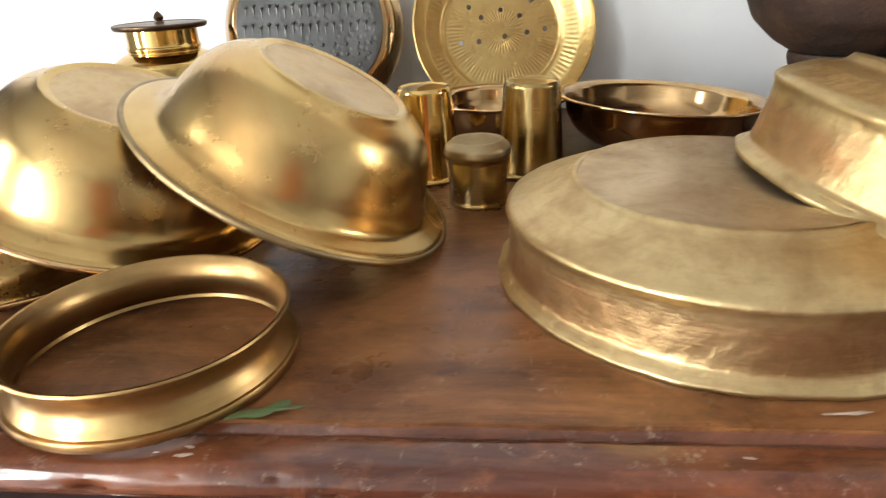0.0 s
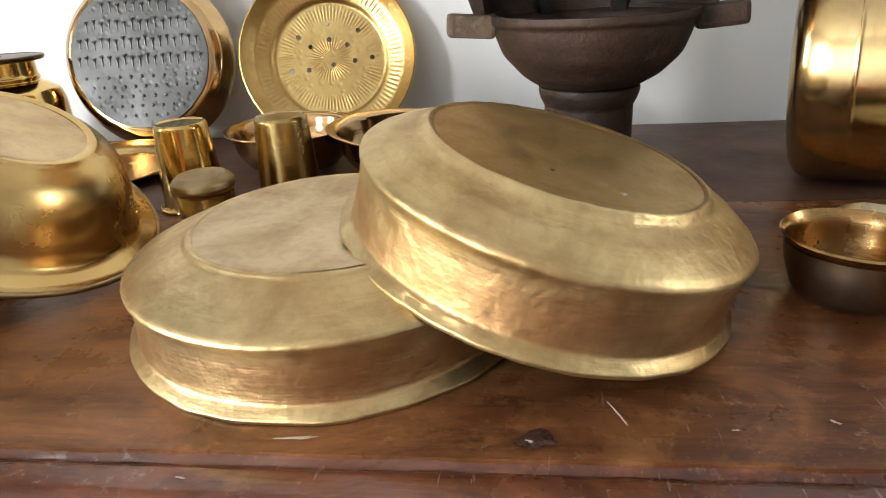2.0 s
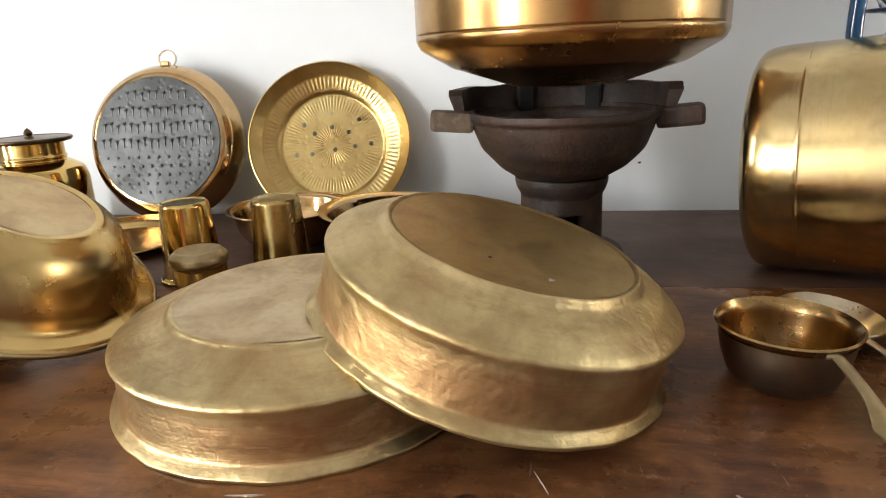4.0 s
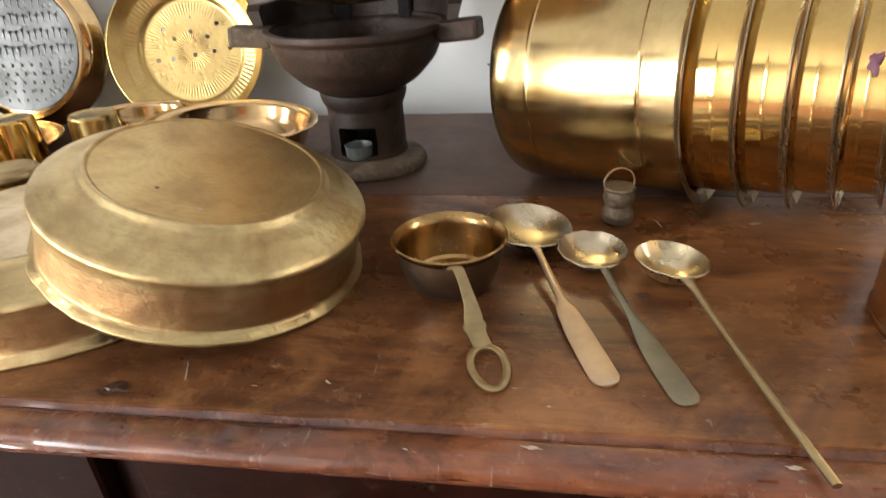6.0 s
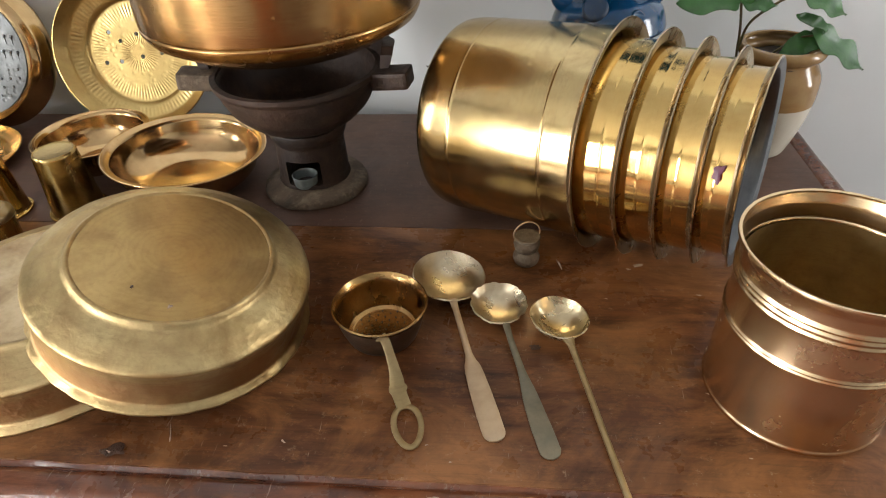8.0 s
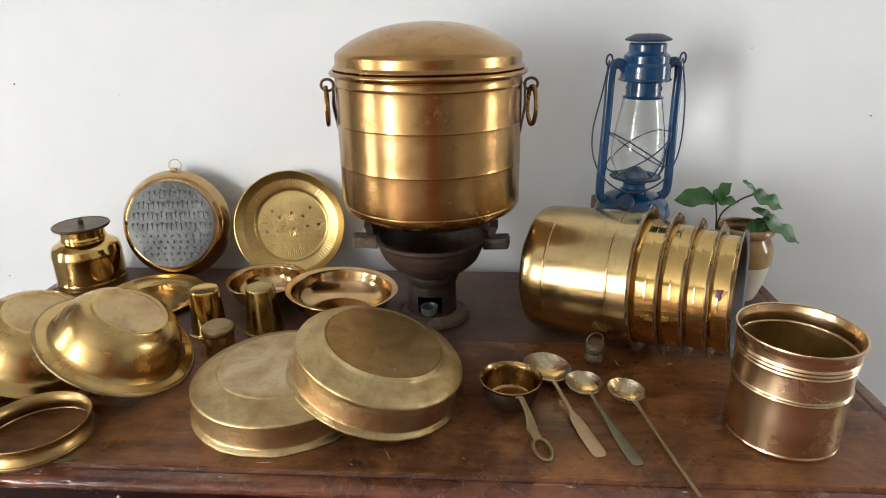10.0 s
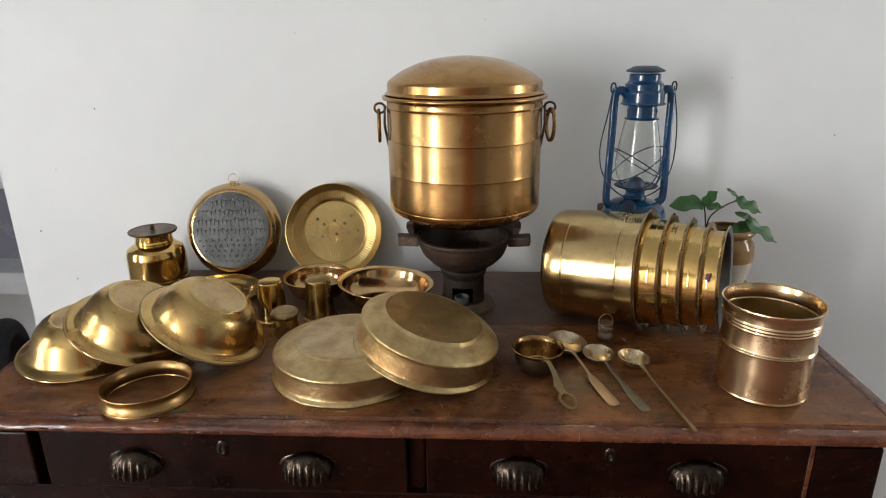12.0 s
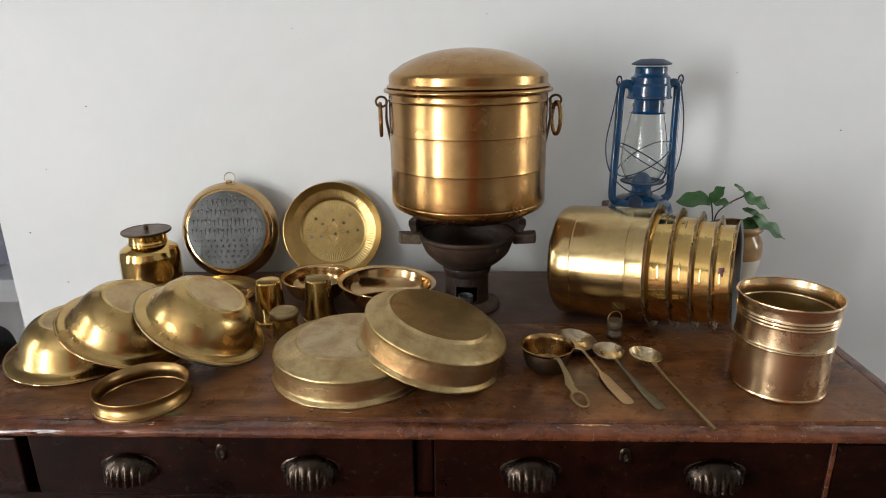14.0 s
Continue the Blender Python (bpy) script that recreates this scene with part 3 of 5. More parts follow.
def pull_mesh():
    """A ribbed shell cup pull: a quarter ellipsoid whose flutes run from the top ridge down to the open lower lip."""
    verts, faces, n, m = [], [], 96, 16
    for j in range(m + 1):
        w = math.pi / 2 * j / m
        for i in range(n + 1):
            a = math.pi * i / n
            x, h = math.cos(a), math.sin(a) ** 0.8
            flute = 0.5 + 0.5 * math.cos(a * 20)
            deep = 0.0036 * flute * math.sin(w) ** 1.5 * h
            spread = 1.0 - 0.10 * math.sin(w)
            verts.append((0.041 * x * spread, -(0.025 * h - deep) * math.sin(w) - 0.003, -0.040 + 0.036 * h * math.cos(w) - 0.0015 * (1 - flute) * math.sin(w) * h))
    for j in range(m):
        for i in range(n):
            a = j * (n + 1) + i
            faces.append((a, a + n + 1, a + n + 2, a + 1))
    me = bpy.data.meshes.new("shell_pull")
    me.from_pydata(verts, [], faces)
    bm = bmesh.new()
    bm.from_mesh(me)
    bmesh.ops.solidify(bm, geom=bm.faces[:], thickness=0.0015)
    bm.to_mesh(me)
    bm.free()
    return smooth(me, 60)


PULL_MESH = pull_mesh()
PLATE_MESH = lathe(fillet([(0.0, 0.0012), (0.040, 0.0012), (0.044, 0.0), (0.0, 0.0)], 0.001), 40)
ESC = lathe(fillet([(0.0032, 0.0), (0.0032, 0.0022), (0.006, 0.0030), (0.0095, 0.0018), (0.0105, 0.0)], 0.001), 32)
# Added strip: its lighter wood stands in for light on the drawer's right edge
part("lit_edge_strip", box(0.5402, 0.5470, -0.0165, 0.0112, -0.1205, -0.0205, 0.001, 1), WOOD_EDGE, side, "strip of lighter red wood for the drawer's lit edge", T)
for x0, x1, pulls, key in ((-0.5455, -0.013, (-0.407, -0.154), -0.2765), (0.015, 0.5392, (0.146, 0.3915), 0.271)):
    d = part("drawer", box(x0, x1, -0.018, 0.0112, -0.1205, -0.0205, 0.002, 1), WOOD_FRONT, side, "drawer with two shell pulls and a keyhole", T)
    for x in pulls:
        part("shell_pull", PULL_MESH, PULL, d, "blackened ribbed shell cup pull", pose(x, -0.018, -0.0480) @ Matrix.Diagonal((0.92, 0.95, 1.0, 1)))
        part("pull_plate", PLATE_MESH, PULL, d, "", pose(x, -0.0182, -0.0725, 90) @ Matrix.Diagonal((0.96, 0.44, 1, 1)))
    part("escutcheon", ESC, PULL, d, "worn metal keyhole ring", pose(key, -0.0179, -0.050, 90) @ Matrix.Diagonal((0.85, 1.45, 1, 1)))
    # uncut: a black disc stands in for the darkness inside the keyhole
    part("keyhole", rod(0.0033, 0.0, 0.0012, Matrix.Diagonal((1, 1.5, 1, 1))), SOOT_AND_HOLE, d, "", pose(key, -0.0180, -0.050, 90))


def splat(w, h, seed, turn=0.0, lift=0.0007):
    """A thin, ragged patch on the table."""
    bm = bmesh.new()
    ring = []
    for k in range(26):
        a = 2 * math.pi * k / 26
        r = 0.65 + 0.5 * noise.noise(Vector((math.cos(a) * 1.6 + seed, math.sin(a) * 1.6, seed)))
        ring.append(bm.verts.new((w * r * math.cos(a), h * r * math.sin(a), 0.0005)))
    c = bm.verts.new((0, 0, lift + 0.0005))
    for k in range(26):
        bm.faces.new((ring[k], ring[(k + 1) % 26], c))
    return bm


for i, (x, y, w, h, turn, mat, lab) in enumerate((
        (0.000, 0.006, 0.016, 0.007, 10, KNOT, "dark chipped knot"), (-0.004, 0.004, 0.007, 0.0016, -20, PALE_MARK, "pale chip"),
        (0.036, 0.022, 0.0009, 0.012, 22, PALE_MARK, "pale scratch"), (-0.105, 0.003, 0.014, 0.0016, 4, PALE_MARK, "pale scratch"),
        (0.317, 0.126, 0.007, 0.005, 0, KNOT, "small dark knot"), (0.420, 0.240, 0.007, 0.003, 15, PALE_MARK, "pale fleck"),
        (0.344, 0.239, 0.0014, 0.011, 15, PALE_MARK, "pale scratch"), 
        (-0.338, -0.0005, 0.022, 0.006, 20, GREEN_MARK, "green paint smear"))):
    part("mark", splat(w, h, i * 3.7), mat, side, lab, pose(x, y, UP + 0.0003, 0, 0, turn))

rnd = random.Random(7)
for i in range(22):
    w = rnd.uniform(0.0012, 0.0045)
    part("fleck", splat(w, w * rnd.uniform(0.25, 0.6), 40 + i * 1.9, lift=0.0003), PALE_MARK, side, "", pose(rnd.uniform(-0.45, 0.6), rnd.uniform(0.004, 0.27), UP + 0.0004, 0, 0, rnd.uniform(-40, 60)))
for i in range(12):
    w = rnd.uniform(0.002, 0.007)
    part("fleck", splat(w, w * 0.3, 90 + i * 1.9, lift=0.0003), PALE_MARK, side, "", pose(rnd.uniform(-0.55, 0.6), rnd.uniform(-0.024, -0.010), UP - 0.0033, 0, 0, rnd.uniform(-10, 10)))

# ---- inverted pans ----
PAN_A = [(0.1222, -0.0006), (0.1230, 0.0015), (0.1185, 0.0052), (0.1168, 0.0070), (0.1163, 0.013), (0.1163, 0.029), (0.1170, 0.0345), (0.1192, 0.0382), (0.1165, 0.0412), (0.100, 0.0480), (0.084, 0.0535), (0.0815, 0.0565), (0.0780, 0.0556), (0.0, 0.0550)]
PAN_B = [(0.1142, -0.0016), (0.1150, 0.0006), (0.1106, 0.0046), (0.1090, 0.0064), (0.1085, 0.013), (0.1085, 0.031), (0.1092, 0.0380), (0.1115, 0.0425), (0.1085, 0.0462), (0.094, 0.0545), (0.0815, 0.0585), (0.0780, 0.0640), (0.0745, 0.0622), (0.0, 0.0614)]


def pan(m, out, edge, seed, label):
    t = thing("inverted_pan", m, label, "pan", "inverted pans")
    prof = fillet(out, 0.0024, 3)
    cutoff = next(i for i, (r, z) in enumerate(prof) if r < edge)
    body = densify(prof[:cutoff], 0.004)
    rough = wobble(0.0005, 26, seed)

    def beaten(a, r, z):
        dr, dz = rough(a, r, z)
        dent = noise.noise(Vector((r * math.cos(a), r * math.sin(a), z)) * 105 + Vector((seed, 0, 0))) * (0.00042 if seed > 3 else 0.00022)
        if z > 0.008:
            dr, dz = dr + dent * (1.0 if z < 0.040 else 0.2), dz + dent * (0.0 if z < 0.036 else 0.8)
        if z < 0.004:
            dr += 0.0016 * noise.noise(Vector((math.cos(a) * 6, math.sin(a) * 6, seed)))
        if seed > 3 and z > 0.040 and 0.083 < r < 0.106:
            dz += 0.0006 * math.cos(96 * a + 900 * r) * (0.5 + noise.noise(Vector((math.cos(a), math.sin(a), seed))))
        return dr, dz
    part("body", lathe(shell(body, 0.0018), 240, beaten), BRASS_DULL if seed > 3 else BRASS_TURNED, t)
    base = [body[-1], (0.055, body[-1][1] - 0.0006), (0.0, body[-1][1] - 0.0010)]
    part("base", lathe(shell(densify(base, 0.006), 0.0018), 96, wobble(0.0006, 30, seed + 2)), BRASS_FLAT if seed > 3 else PAN_BASE, t, "worn flat brass base")
    return t


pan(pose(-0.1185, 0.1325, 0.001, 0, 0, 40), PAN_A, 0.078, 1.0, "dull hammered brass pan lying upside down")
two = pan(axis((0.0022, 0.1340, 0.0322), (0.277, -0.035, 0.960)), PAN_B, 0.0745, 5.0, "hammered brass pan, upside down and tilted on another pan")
part("chip", splat(0.003, 0.002, 4.4), PALE_MARK, two, "pale chip", two.matrix_basis.inverted() @ axis((0.0405, 0.0725, 0.0865), (0.277, -0.035, 0.960)))
part("spot", splat(0.0025, 0.002, 8.1), KNOT, two, "dark spot", two.matrix_basis.inverted() @ axis((0.0085, 0.083, 0.0957), (0.277, -0.035, 0.960)))

# ---- inverted bowls ----
BOWL_OUT = [(0.106, 0.0), (0.1065, 0.0025), (0.103, 0.005), (0.090, 0.0075), (0.0855, 0.014), (0.0815, 0.027), (0.0745, 0.043), (0.0635, 0.0555), (0.0515, 0.0612), (0.0482, 0.0640), (0.0440, 0.0622), (0.0, 0.0612)]


def bowl(m, k, seed, label):
    t = thing("inverted_bowl", m, label, "bowl", "leaning bowls")
    prof = fillet([(r * k, z * k) for r, z in BOWL_OUT], 0.006, 3)
    cutoff = next(i for i, (r, z) in enumerate(prof) if r < 0.043 * k)
    body = prof[:cutoff]
    part("body", lathe(shell(densify(body, 0.006), 0.0014), 110, wobble(0.0007, 15, seed)), BRASS_BOWL, t)
    base = [body[-1], (0.03 * k, body[-1][1] - 0.0006), (0, body[-1][1] - 0.0012)]
    part("base", lathe(shell(densify(base, 0.006), 0.0014), 72, wobble(0.0008, 30, seed + 4)), BOWL_BASE, t, "matt stained brass base")
    part("rolled_rim", sweep([((0.1055 * k) * math.cos(a), (0.1055 * k) * math.sin(a), 0.002) for a in np.linspace(0, 2 * math.pi, 96, endpoint=False)], 0.004, 0.004, closed=True), AGED if seed < 3 else COPPERY, t)
    return t


bowl(axis((-0.3695, 0.1755, 0.0535), (0.495, 0.0, 0.869)), 0.985, 1.0, "worn brass bowl, upside down, leaning on another bowl")
bowl(axis((-0.4960, 0.1840, 0.0425), (0.372, -0.08, 0.925)), 0.995, 6.0, "worn brass bowl, upside down, leaning between two bowls")
bowl(axis((-0.5745, 0.1685, 0.0115), (0.055, -0.085, 0.995)), 0.995, 11.0, "worn brass bowl lying upside down on the sideboard")

# ---- ring stand ----
t = thing("ring_stand", pose(-0.4035, 0.0360, 0.0, 0, 0, 20), "flared brass ring stand on the worn sideboard", "ring stand")
prof = densify(fillet([(0.0630, 0.0), (0.0645, 0.003), (0.0600, 0.009), (0.0580, 0.0145), (0.0600, 0.0205), (0.0640, 0.0250), (0.0632, 0.0262)], 0.004), 0.004)
part("band", lathe(shell(prof, 0.0022), 100, wobble(0.0006, 14, 3, 0.015)), RING_BRASS, t)
part("foot_bead", sweep([(0.0640 * (1 + 0.015 * math.cos(2 * a)) * math.cos(a), 0.0640 * (1 + 0.015 * math.cos(2 * a)) * math.sin(a), 0.0028) for a in np.linspace(0, 2 * math.pi, 90, endpoint=False)], 0.003, 0.005, closed=True), RING_BRASS, t)

# ---- jar ----
t = thing("lidded_jar", pose(-0.612, 0.500, 0.0), "polished brass jar with a dark flat lid", "jar")
part("body", lathe(shell(fillet([(0.0, 0.0), (0.057, 0.0), (0.0605, 0.004), (0.0600, 0.010), (0.0612, 0.012), (0.0612, 0.016), (0.0605, 0.018), (0.0605, 0.068), (0.0570, 0.082), (0.043, 0.091), (0.0375, 0.093), (0.0400, 0.097), (0.0375, 0.100), (0.0375, 0.116)], 0.003), 0.0014), 80, wobble(0.0005, 20, 2)), BRASS, t)
lid = part("lid", lathe(fillet([(0.0, 0.1165), (0.048, 0.1165), (0.0495, 0.119), (0.0495, 0.1215), (0.047, 0.1225), (0.044, 0.1212), (0.0, 0.1220)], 0.001), 72), BRASS_DARK, t, "dark tarnished flat lid")
part("knob", lathe(fillet([(0.0, 0.1215), (0.006, 0.1215), (0.004, 0.124), (0.0055, 0.128), (0.003, 0.132), (0.0, 0.1345)], 0.001), 24), BRASS_DARK, lid)

# ---- grater pan leaning on the wall ----
g = thing("grater_pan", axis((-0.4552, 0.5590, 0.1035), (0.083, -0.960, 0.265)), "round brass pan with a grey grating sheet, leaning on the wall", "grater")
part("body", lathe(shell(densify(fillet([(0.1050, -0.004), (0.1055, 0.0), (0.1035, 0.006), (0.0960, 0.020), (0.0885, 0.0265), (0.083, 0.0275)], 0.003), 0.004), 0.0016), 96, wobble(0.0008, 20, 4)), COPPERY, g)
part("back", lathe([(0.0, -0.001), (0.1035, -0.001), (0.1035, 0.001), (0.0, 0.001)], 72), COPPERY, g)
sheet = part("grating_sheet", lathe(shell(densify([(0.0845, 0.0255), (0.083, 0.0292), (0.070, 0.0296), (0.0, 0.0285)], 0.006), 0.0012), 80, wobble(0.0006, 40, 7)), TIN_GRATER, g, "grey dented grating sheet")
TIN_TOOTH = metal("grey_tooth_metal", (0.16, 0.163, 0.162), (0.10, 0.102, 0.102), (0.04, 0.037, 0.033), 0.42, 0.5)
# a struck tooth: a raised head with a thin tail below it
TOOTH = sweep([(0.0066, 0, -0.0006), (0.0060, 0, 0.0012), (0.0046, 0, 0.0016), (0.0034, 0, 0.0006), (0.0, 0, 0.0004), (-0.0040, 0, 0.0003), (-0.0066, 0, -0.0004)], [0.0026, 0.0046, 0.0042, 0.0020, 0.0015, 0.0015, 0.0008], [0.0010, 0.0016, 0.0016, 0.0010, 0.0008, 0.0007, 0.0006], seg=8, name="tooth")
BUMP = lathe(fillet([(0.0, 0.0020), (0.0014, 0.0014), (0.0026, -0.0004)], 0.0005, 2), 10)
gm = g.matrix_basis.to_3x3()
# the sheet's own up and side directions
up2 = gm.transposed() @ Vector((0, 0, 1))
up2.z = 0
up2.normalize()
side2 = Vector((0, 0, 1)).cross(up2) * -1
for row in range(5):
    v = 0.058 - 0.0205 * row
    half = math.sqrt(max(0.079 ** 2 - (abs(v) + 0.008) ** 2, 0.0))
    cnt = max(6, int(half * 2 / 0.0088))
    for i in range(cnt if row < 4 else 0):
        u = -half + 2 * half * (i + 0.5) / cnt
        p = side2 * u + up2 * (v + 0.0018 * math.sin(i * 2.3))
        ang = math.atan2(up2.y, up2.x)
        part("tooth", TOOTH, TIN_TOOTH, sheet, "", pose(p.x, p.y, 0.0293, 0, 0, math.degrees(ang)))
for row in range(5):
    v = -0.022 - 0.0115 * row
    half = math.sqrt(max(0.079 ** 2 - (abs(v) + 0.004) ** 2, 0.0))
    cnt = int(half * 2 / 0.0125)
    for i in range(cnt):
        u = -half + 2 * half * (i + 0.5 + 0.25 * (row % 2)) / cnt
        p = side2 * u + up2 * v
        if p.length < 0.078:
            part("bump", BUMP, TIN_TOOTH, sheet, "", pose(p.x, p.y, 0.0290))
hang = loop(0.0118, 0.0118, 28)
topdir = up2 * 0.1055
part("hanging_ring", sweep([topdir + up2 * 0.0085 + side2 * 0.001 + side2 * p.x + up2 * p.z + Vector((0, 0, -0.003)) for p in hang], 0.0022, 0.0022, up=(0, 0, 1), closed=True), STEELY, g, "thin steel hanging ring")
part("ring_clip", box(-0.006, 0.006, -0.004, 0.004, -0.004, 0.004, 0.001, 1), COPPERY, g, "", Matrix.Translation(topdir + Vector((0, 0, 0.0005))) @ Matrix(((side2.x, up2.x, 0, 0), (side2.y, up2.y, 0, 0), (0, 0, 1, 0), (0, 0, 0, 1))))

# ---- pierced plate leaning on the wall ----


def fluted(a, r, z):
    """Hand-struck flutes: short strokes round the wall and round the floor's edge, a faint star in the middle."""
    d, hand = 0.0, noise.noise(Vector((math.cos(a) * 4, math.sin(a) * 4, r * 40)))
    if 0.076 < r < 0.092:
        d = 0.00042 * math.cos(96 * a + hand) * math.sin(math.pi * (r - 0.076) / 0.016) * (0.9 + hand)
    elif 0.046 < r < 0.068:
        d = 0.00038 * math.cos(88 * a + hand) * math.sin(math.pi * (r - 0.046) / 0.022) * (0.7 + hand)
    elif 0.010 < r < 0.028:
        d = 0.00022 * math.cos(40 * a) * math.sin(math.pi * (r - 0.010) / 0.018)
    w = wobble(0.0009, 14, 2)(a, r, z)
    return w[0], d + w[1]


pm = axis((-0.2315, 0.5630, 0.1010), (0.135, -0.935, 0.325))
plate = thing("pierced_plate", pm, "hammered pale brass plate with small holes, leaning on the wall", "plate")
prof = densify(fillet([(0.1050, 0.0005), (0.1072, 0.0), (0.1045, -0.004), (0.0930, -0.0170), (0.0740, -0.0240), (0.0700, -0.0290), (0.0, -0.0290)], 0.003), 0.0035)
mesh = lathe(shell(prof[::-1], 0.0014), 384, fluted)
pu = pm.to_3x3().transposed() @ Vector((0, 0, 1))
pu.z = 0
pu.normalize()
ps = Vector((0, 0, 1)).cross(pu) * -1
HOLES = [(0.037, 0.029), (-0.038, 0.024), (0.0, 0.0195), (0.0225, 0.012), (-0.024, 0.0115), (0.0525, -0.005), (0.0305, -0.008), (0.0033, -0.0115), (-0.028, -0.0165), (-0.049, -0.017)]
mesh = cut(mesh, [rod(0.0029, -0.05, 0.01, Matrix.Translation(ps * u + pu * (v + 0.005)), 12) for u, v in HOLES])
part("dish", mesh, BRASS_PLATE, plate)
part("plug", rod(0.0024, -0.0295, -0.0272, seg=12), PALE_GOLD, plate, "pale plugged hole", Matrix.Translation(ps * -0.001 + pu * 0.044))

# ---- tumblers and cup ----


def tumbler(x, y, h, r0, r1, label, mat):
    t = thing("tumbler", pose(x, y, 0), label, "tumbler", "inverted tumblers")
    part("body", lathe(shell(fillet([(r1 + 0.0022, 0.0), (r1 + 0.002, 0.002), (r1 - 0.0002, 0.004), (r0, h - 0.003), (r0 - 0.0018, h), (r0 - 0.003, h - 0.0015), (0, h - 0.002)], 0.0014), 0.0012), 56, wobble(0.0004, 30, x * 9)), mat, t)
    part("lip", sweep([((r1 + 0.0022) * math.cos(a), (r1 + 0.0022) * math.sin(a), 0.0015) for a in np.linspace(0, 2 * math.pi, 56, endpoint=False)], 0.0025, 0.003, closed=True), mat, t)


tumbler(-0.302, 0.316, 0.077, 0.0228, 0.0285, "polished brass tumbler standing upside down", BRASS)
tumbler(-0.213, 0.326, 0.078, 0.0232, 0.0290, "dull brass tumbler standing upside down", TUMBLER)
t = thing("small_cup", pose(-0.2565, 0.250, 0), "small dark brass cup standing upside down with a pale base", "cup")
part("body", lathe(shell(fillet([(0.0222, 0.0), (0.0225, 0.002), (0.0218, 0.0045), (0.0228, 0.034), (0.0240, 0.037)], 0.001), 0.0012), 56), TUMBLER, t)
part("base", lathe(shell(fillet([(0.0240, 0.0365), (0.0255, 0.039), (0.0245, 0.044), (0.0190, 0.0490), (0.0165, 0.0482), (0.0, 0.0480)], 0.0015), 0.0014), 56, wobble(0.0004, 40, 2)), AGED, t, "pale scuffed cup base")

# ---- open bowls and tray behind ----


def basin(m, r, h, foot, label, mat, flange=0.006):
    t = thing("open_bowl", m, label, "bowl", "open bowls")
    part("body", lathe(shell(fillet([(0, 0.0), (foot * 0.8, 0.0004), (r * 0.66, h * 0.10), (r * 0.86, h * 0.46), (r - flange, h * 0.95), (r - flange * 0.6, h), (r, h + 0.001)], [0.02, 0.02, 0.02, 0.004, 0.002]), 0.0014), 80, wobble(0.0009, 16, r * 50)), mat, t)
    part("rim", sweep([(r * math.cos(a), r * math.sin(a), h + 0.0015) for a in np.linspace(0, 2 * math.pi, 72, endpoint=False)], 0.003, 0.0022, closed=True), mat, t)


basin(axis((-0.096, 0.385, 0.003), (0.06, 0.02, 0.998)), 0.0935, 0.045, 0.045, "coppery brass bowl with a wide flange, standing open", COPPERY, 0.008)
basin(pose(-0.241, 0.432, 0.0), 0.070, 0.043, 0.035, "small coppery brass bowl standing open", COPPERY)
t = thing("tray", axis((-0.452, 0.420, 0.002), (0.0, -0.02, 1)), "shallow round brass tray lying behind the bowls", "tray")
part("dish", lathe(shell(fillet([(0, 0.0), (0.066, 0.0), (0.076, 0.007), (0.090, 0.0105), (0.092, 0.0115)], [0.004, 0.006, 0.002]), 0.0014), 80, wobble(0.0007, 20, 5)), BRASS_BOWL, t)

# ---- stove ----
st = thing("charcoal_stove", pose(0.061, 0.387, 0.0), "rusty cast-iron charcoal stove with two lug handles", "stove")
part("foot", lathe(fillet([(0.0, 0.0), (0.0605, 0.0), (0.062, 0.004), (0.060, 0.010), (0.050, 0.0125), (0.042, 0.016), (0.0, 0.016)], 0.003), 72, wobble(0.0018, 22, 2)), IRON_DUSTY, st, "ash-dusted flared iron foot")
pill = lathe(fillet([(0.0, 0.0155), (0.0425, 0.0155), (0.0405, 0.022), (0.0400, 0.066), (0.0435, 0.072), (0.0455, 0.078), (0.0455, 0.084), (0.0, 0.084)], 0.002), 72, wobble(0.0012, 30, 6))
pill = cut(pill, [box(-0.021, 0.019, -0.07, 0.026, 0.0205, 0.051, 0.004, 2)])
part("pillar", pill, IRON, st)
part("fire_bowl", lathe(shell(densify(fillet([(0.0, 0.0845), (0.044, 0.0845), (0.060, 0.094), (0.078, 0.112), (0.086, 0.130), (0.0875, 0.138), (0.0915, 0.141), (0.0915, 0.1475)], 0.005), 0.006), 0.006), 90, wobble(0.0014, 26, 1)), IRON, st)


def raised_back():
    """The raised rim round the back of the fire bowl, with clipped ends."""
    verts, faces, n = [], [], 40
    for i in range(n + 1):
        a = math.radians(-6 + 192 * i / n)
        e = min(i, n - i) / n
        z1 = 0.1690 + 0.004 * math.sin(i * 0.8) * 0.2 + (0.0 if e > 0.02 else -0.006)
        lean = 1.10
        for r, z in ((0.0845, 0.140), (0.0915, 0.140), (0.0945 * (1.02 if e > 0.1 else 1.05), z1), (0.0875, z1)):
            verts.append((r * math.cos(a) * lean, r * math.sin(a), z))
    for i in range(n):
        for k in range(4):
            a = i * 4
            faces.append((a + k, a + (k + 1) % 4, a + 4 + (k + 1) % 4, a + 4 + k))
    faces += [(0, 1, 2, 3)[::-1], tuple(range(n * 4, n * 4 + 4))]
    me = bpy.data.meshes.new("raised_back")
    me.from_pydata(verts, [], faces)
    return smooth(me)


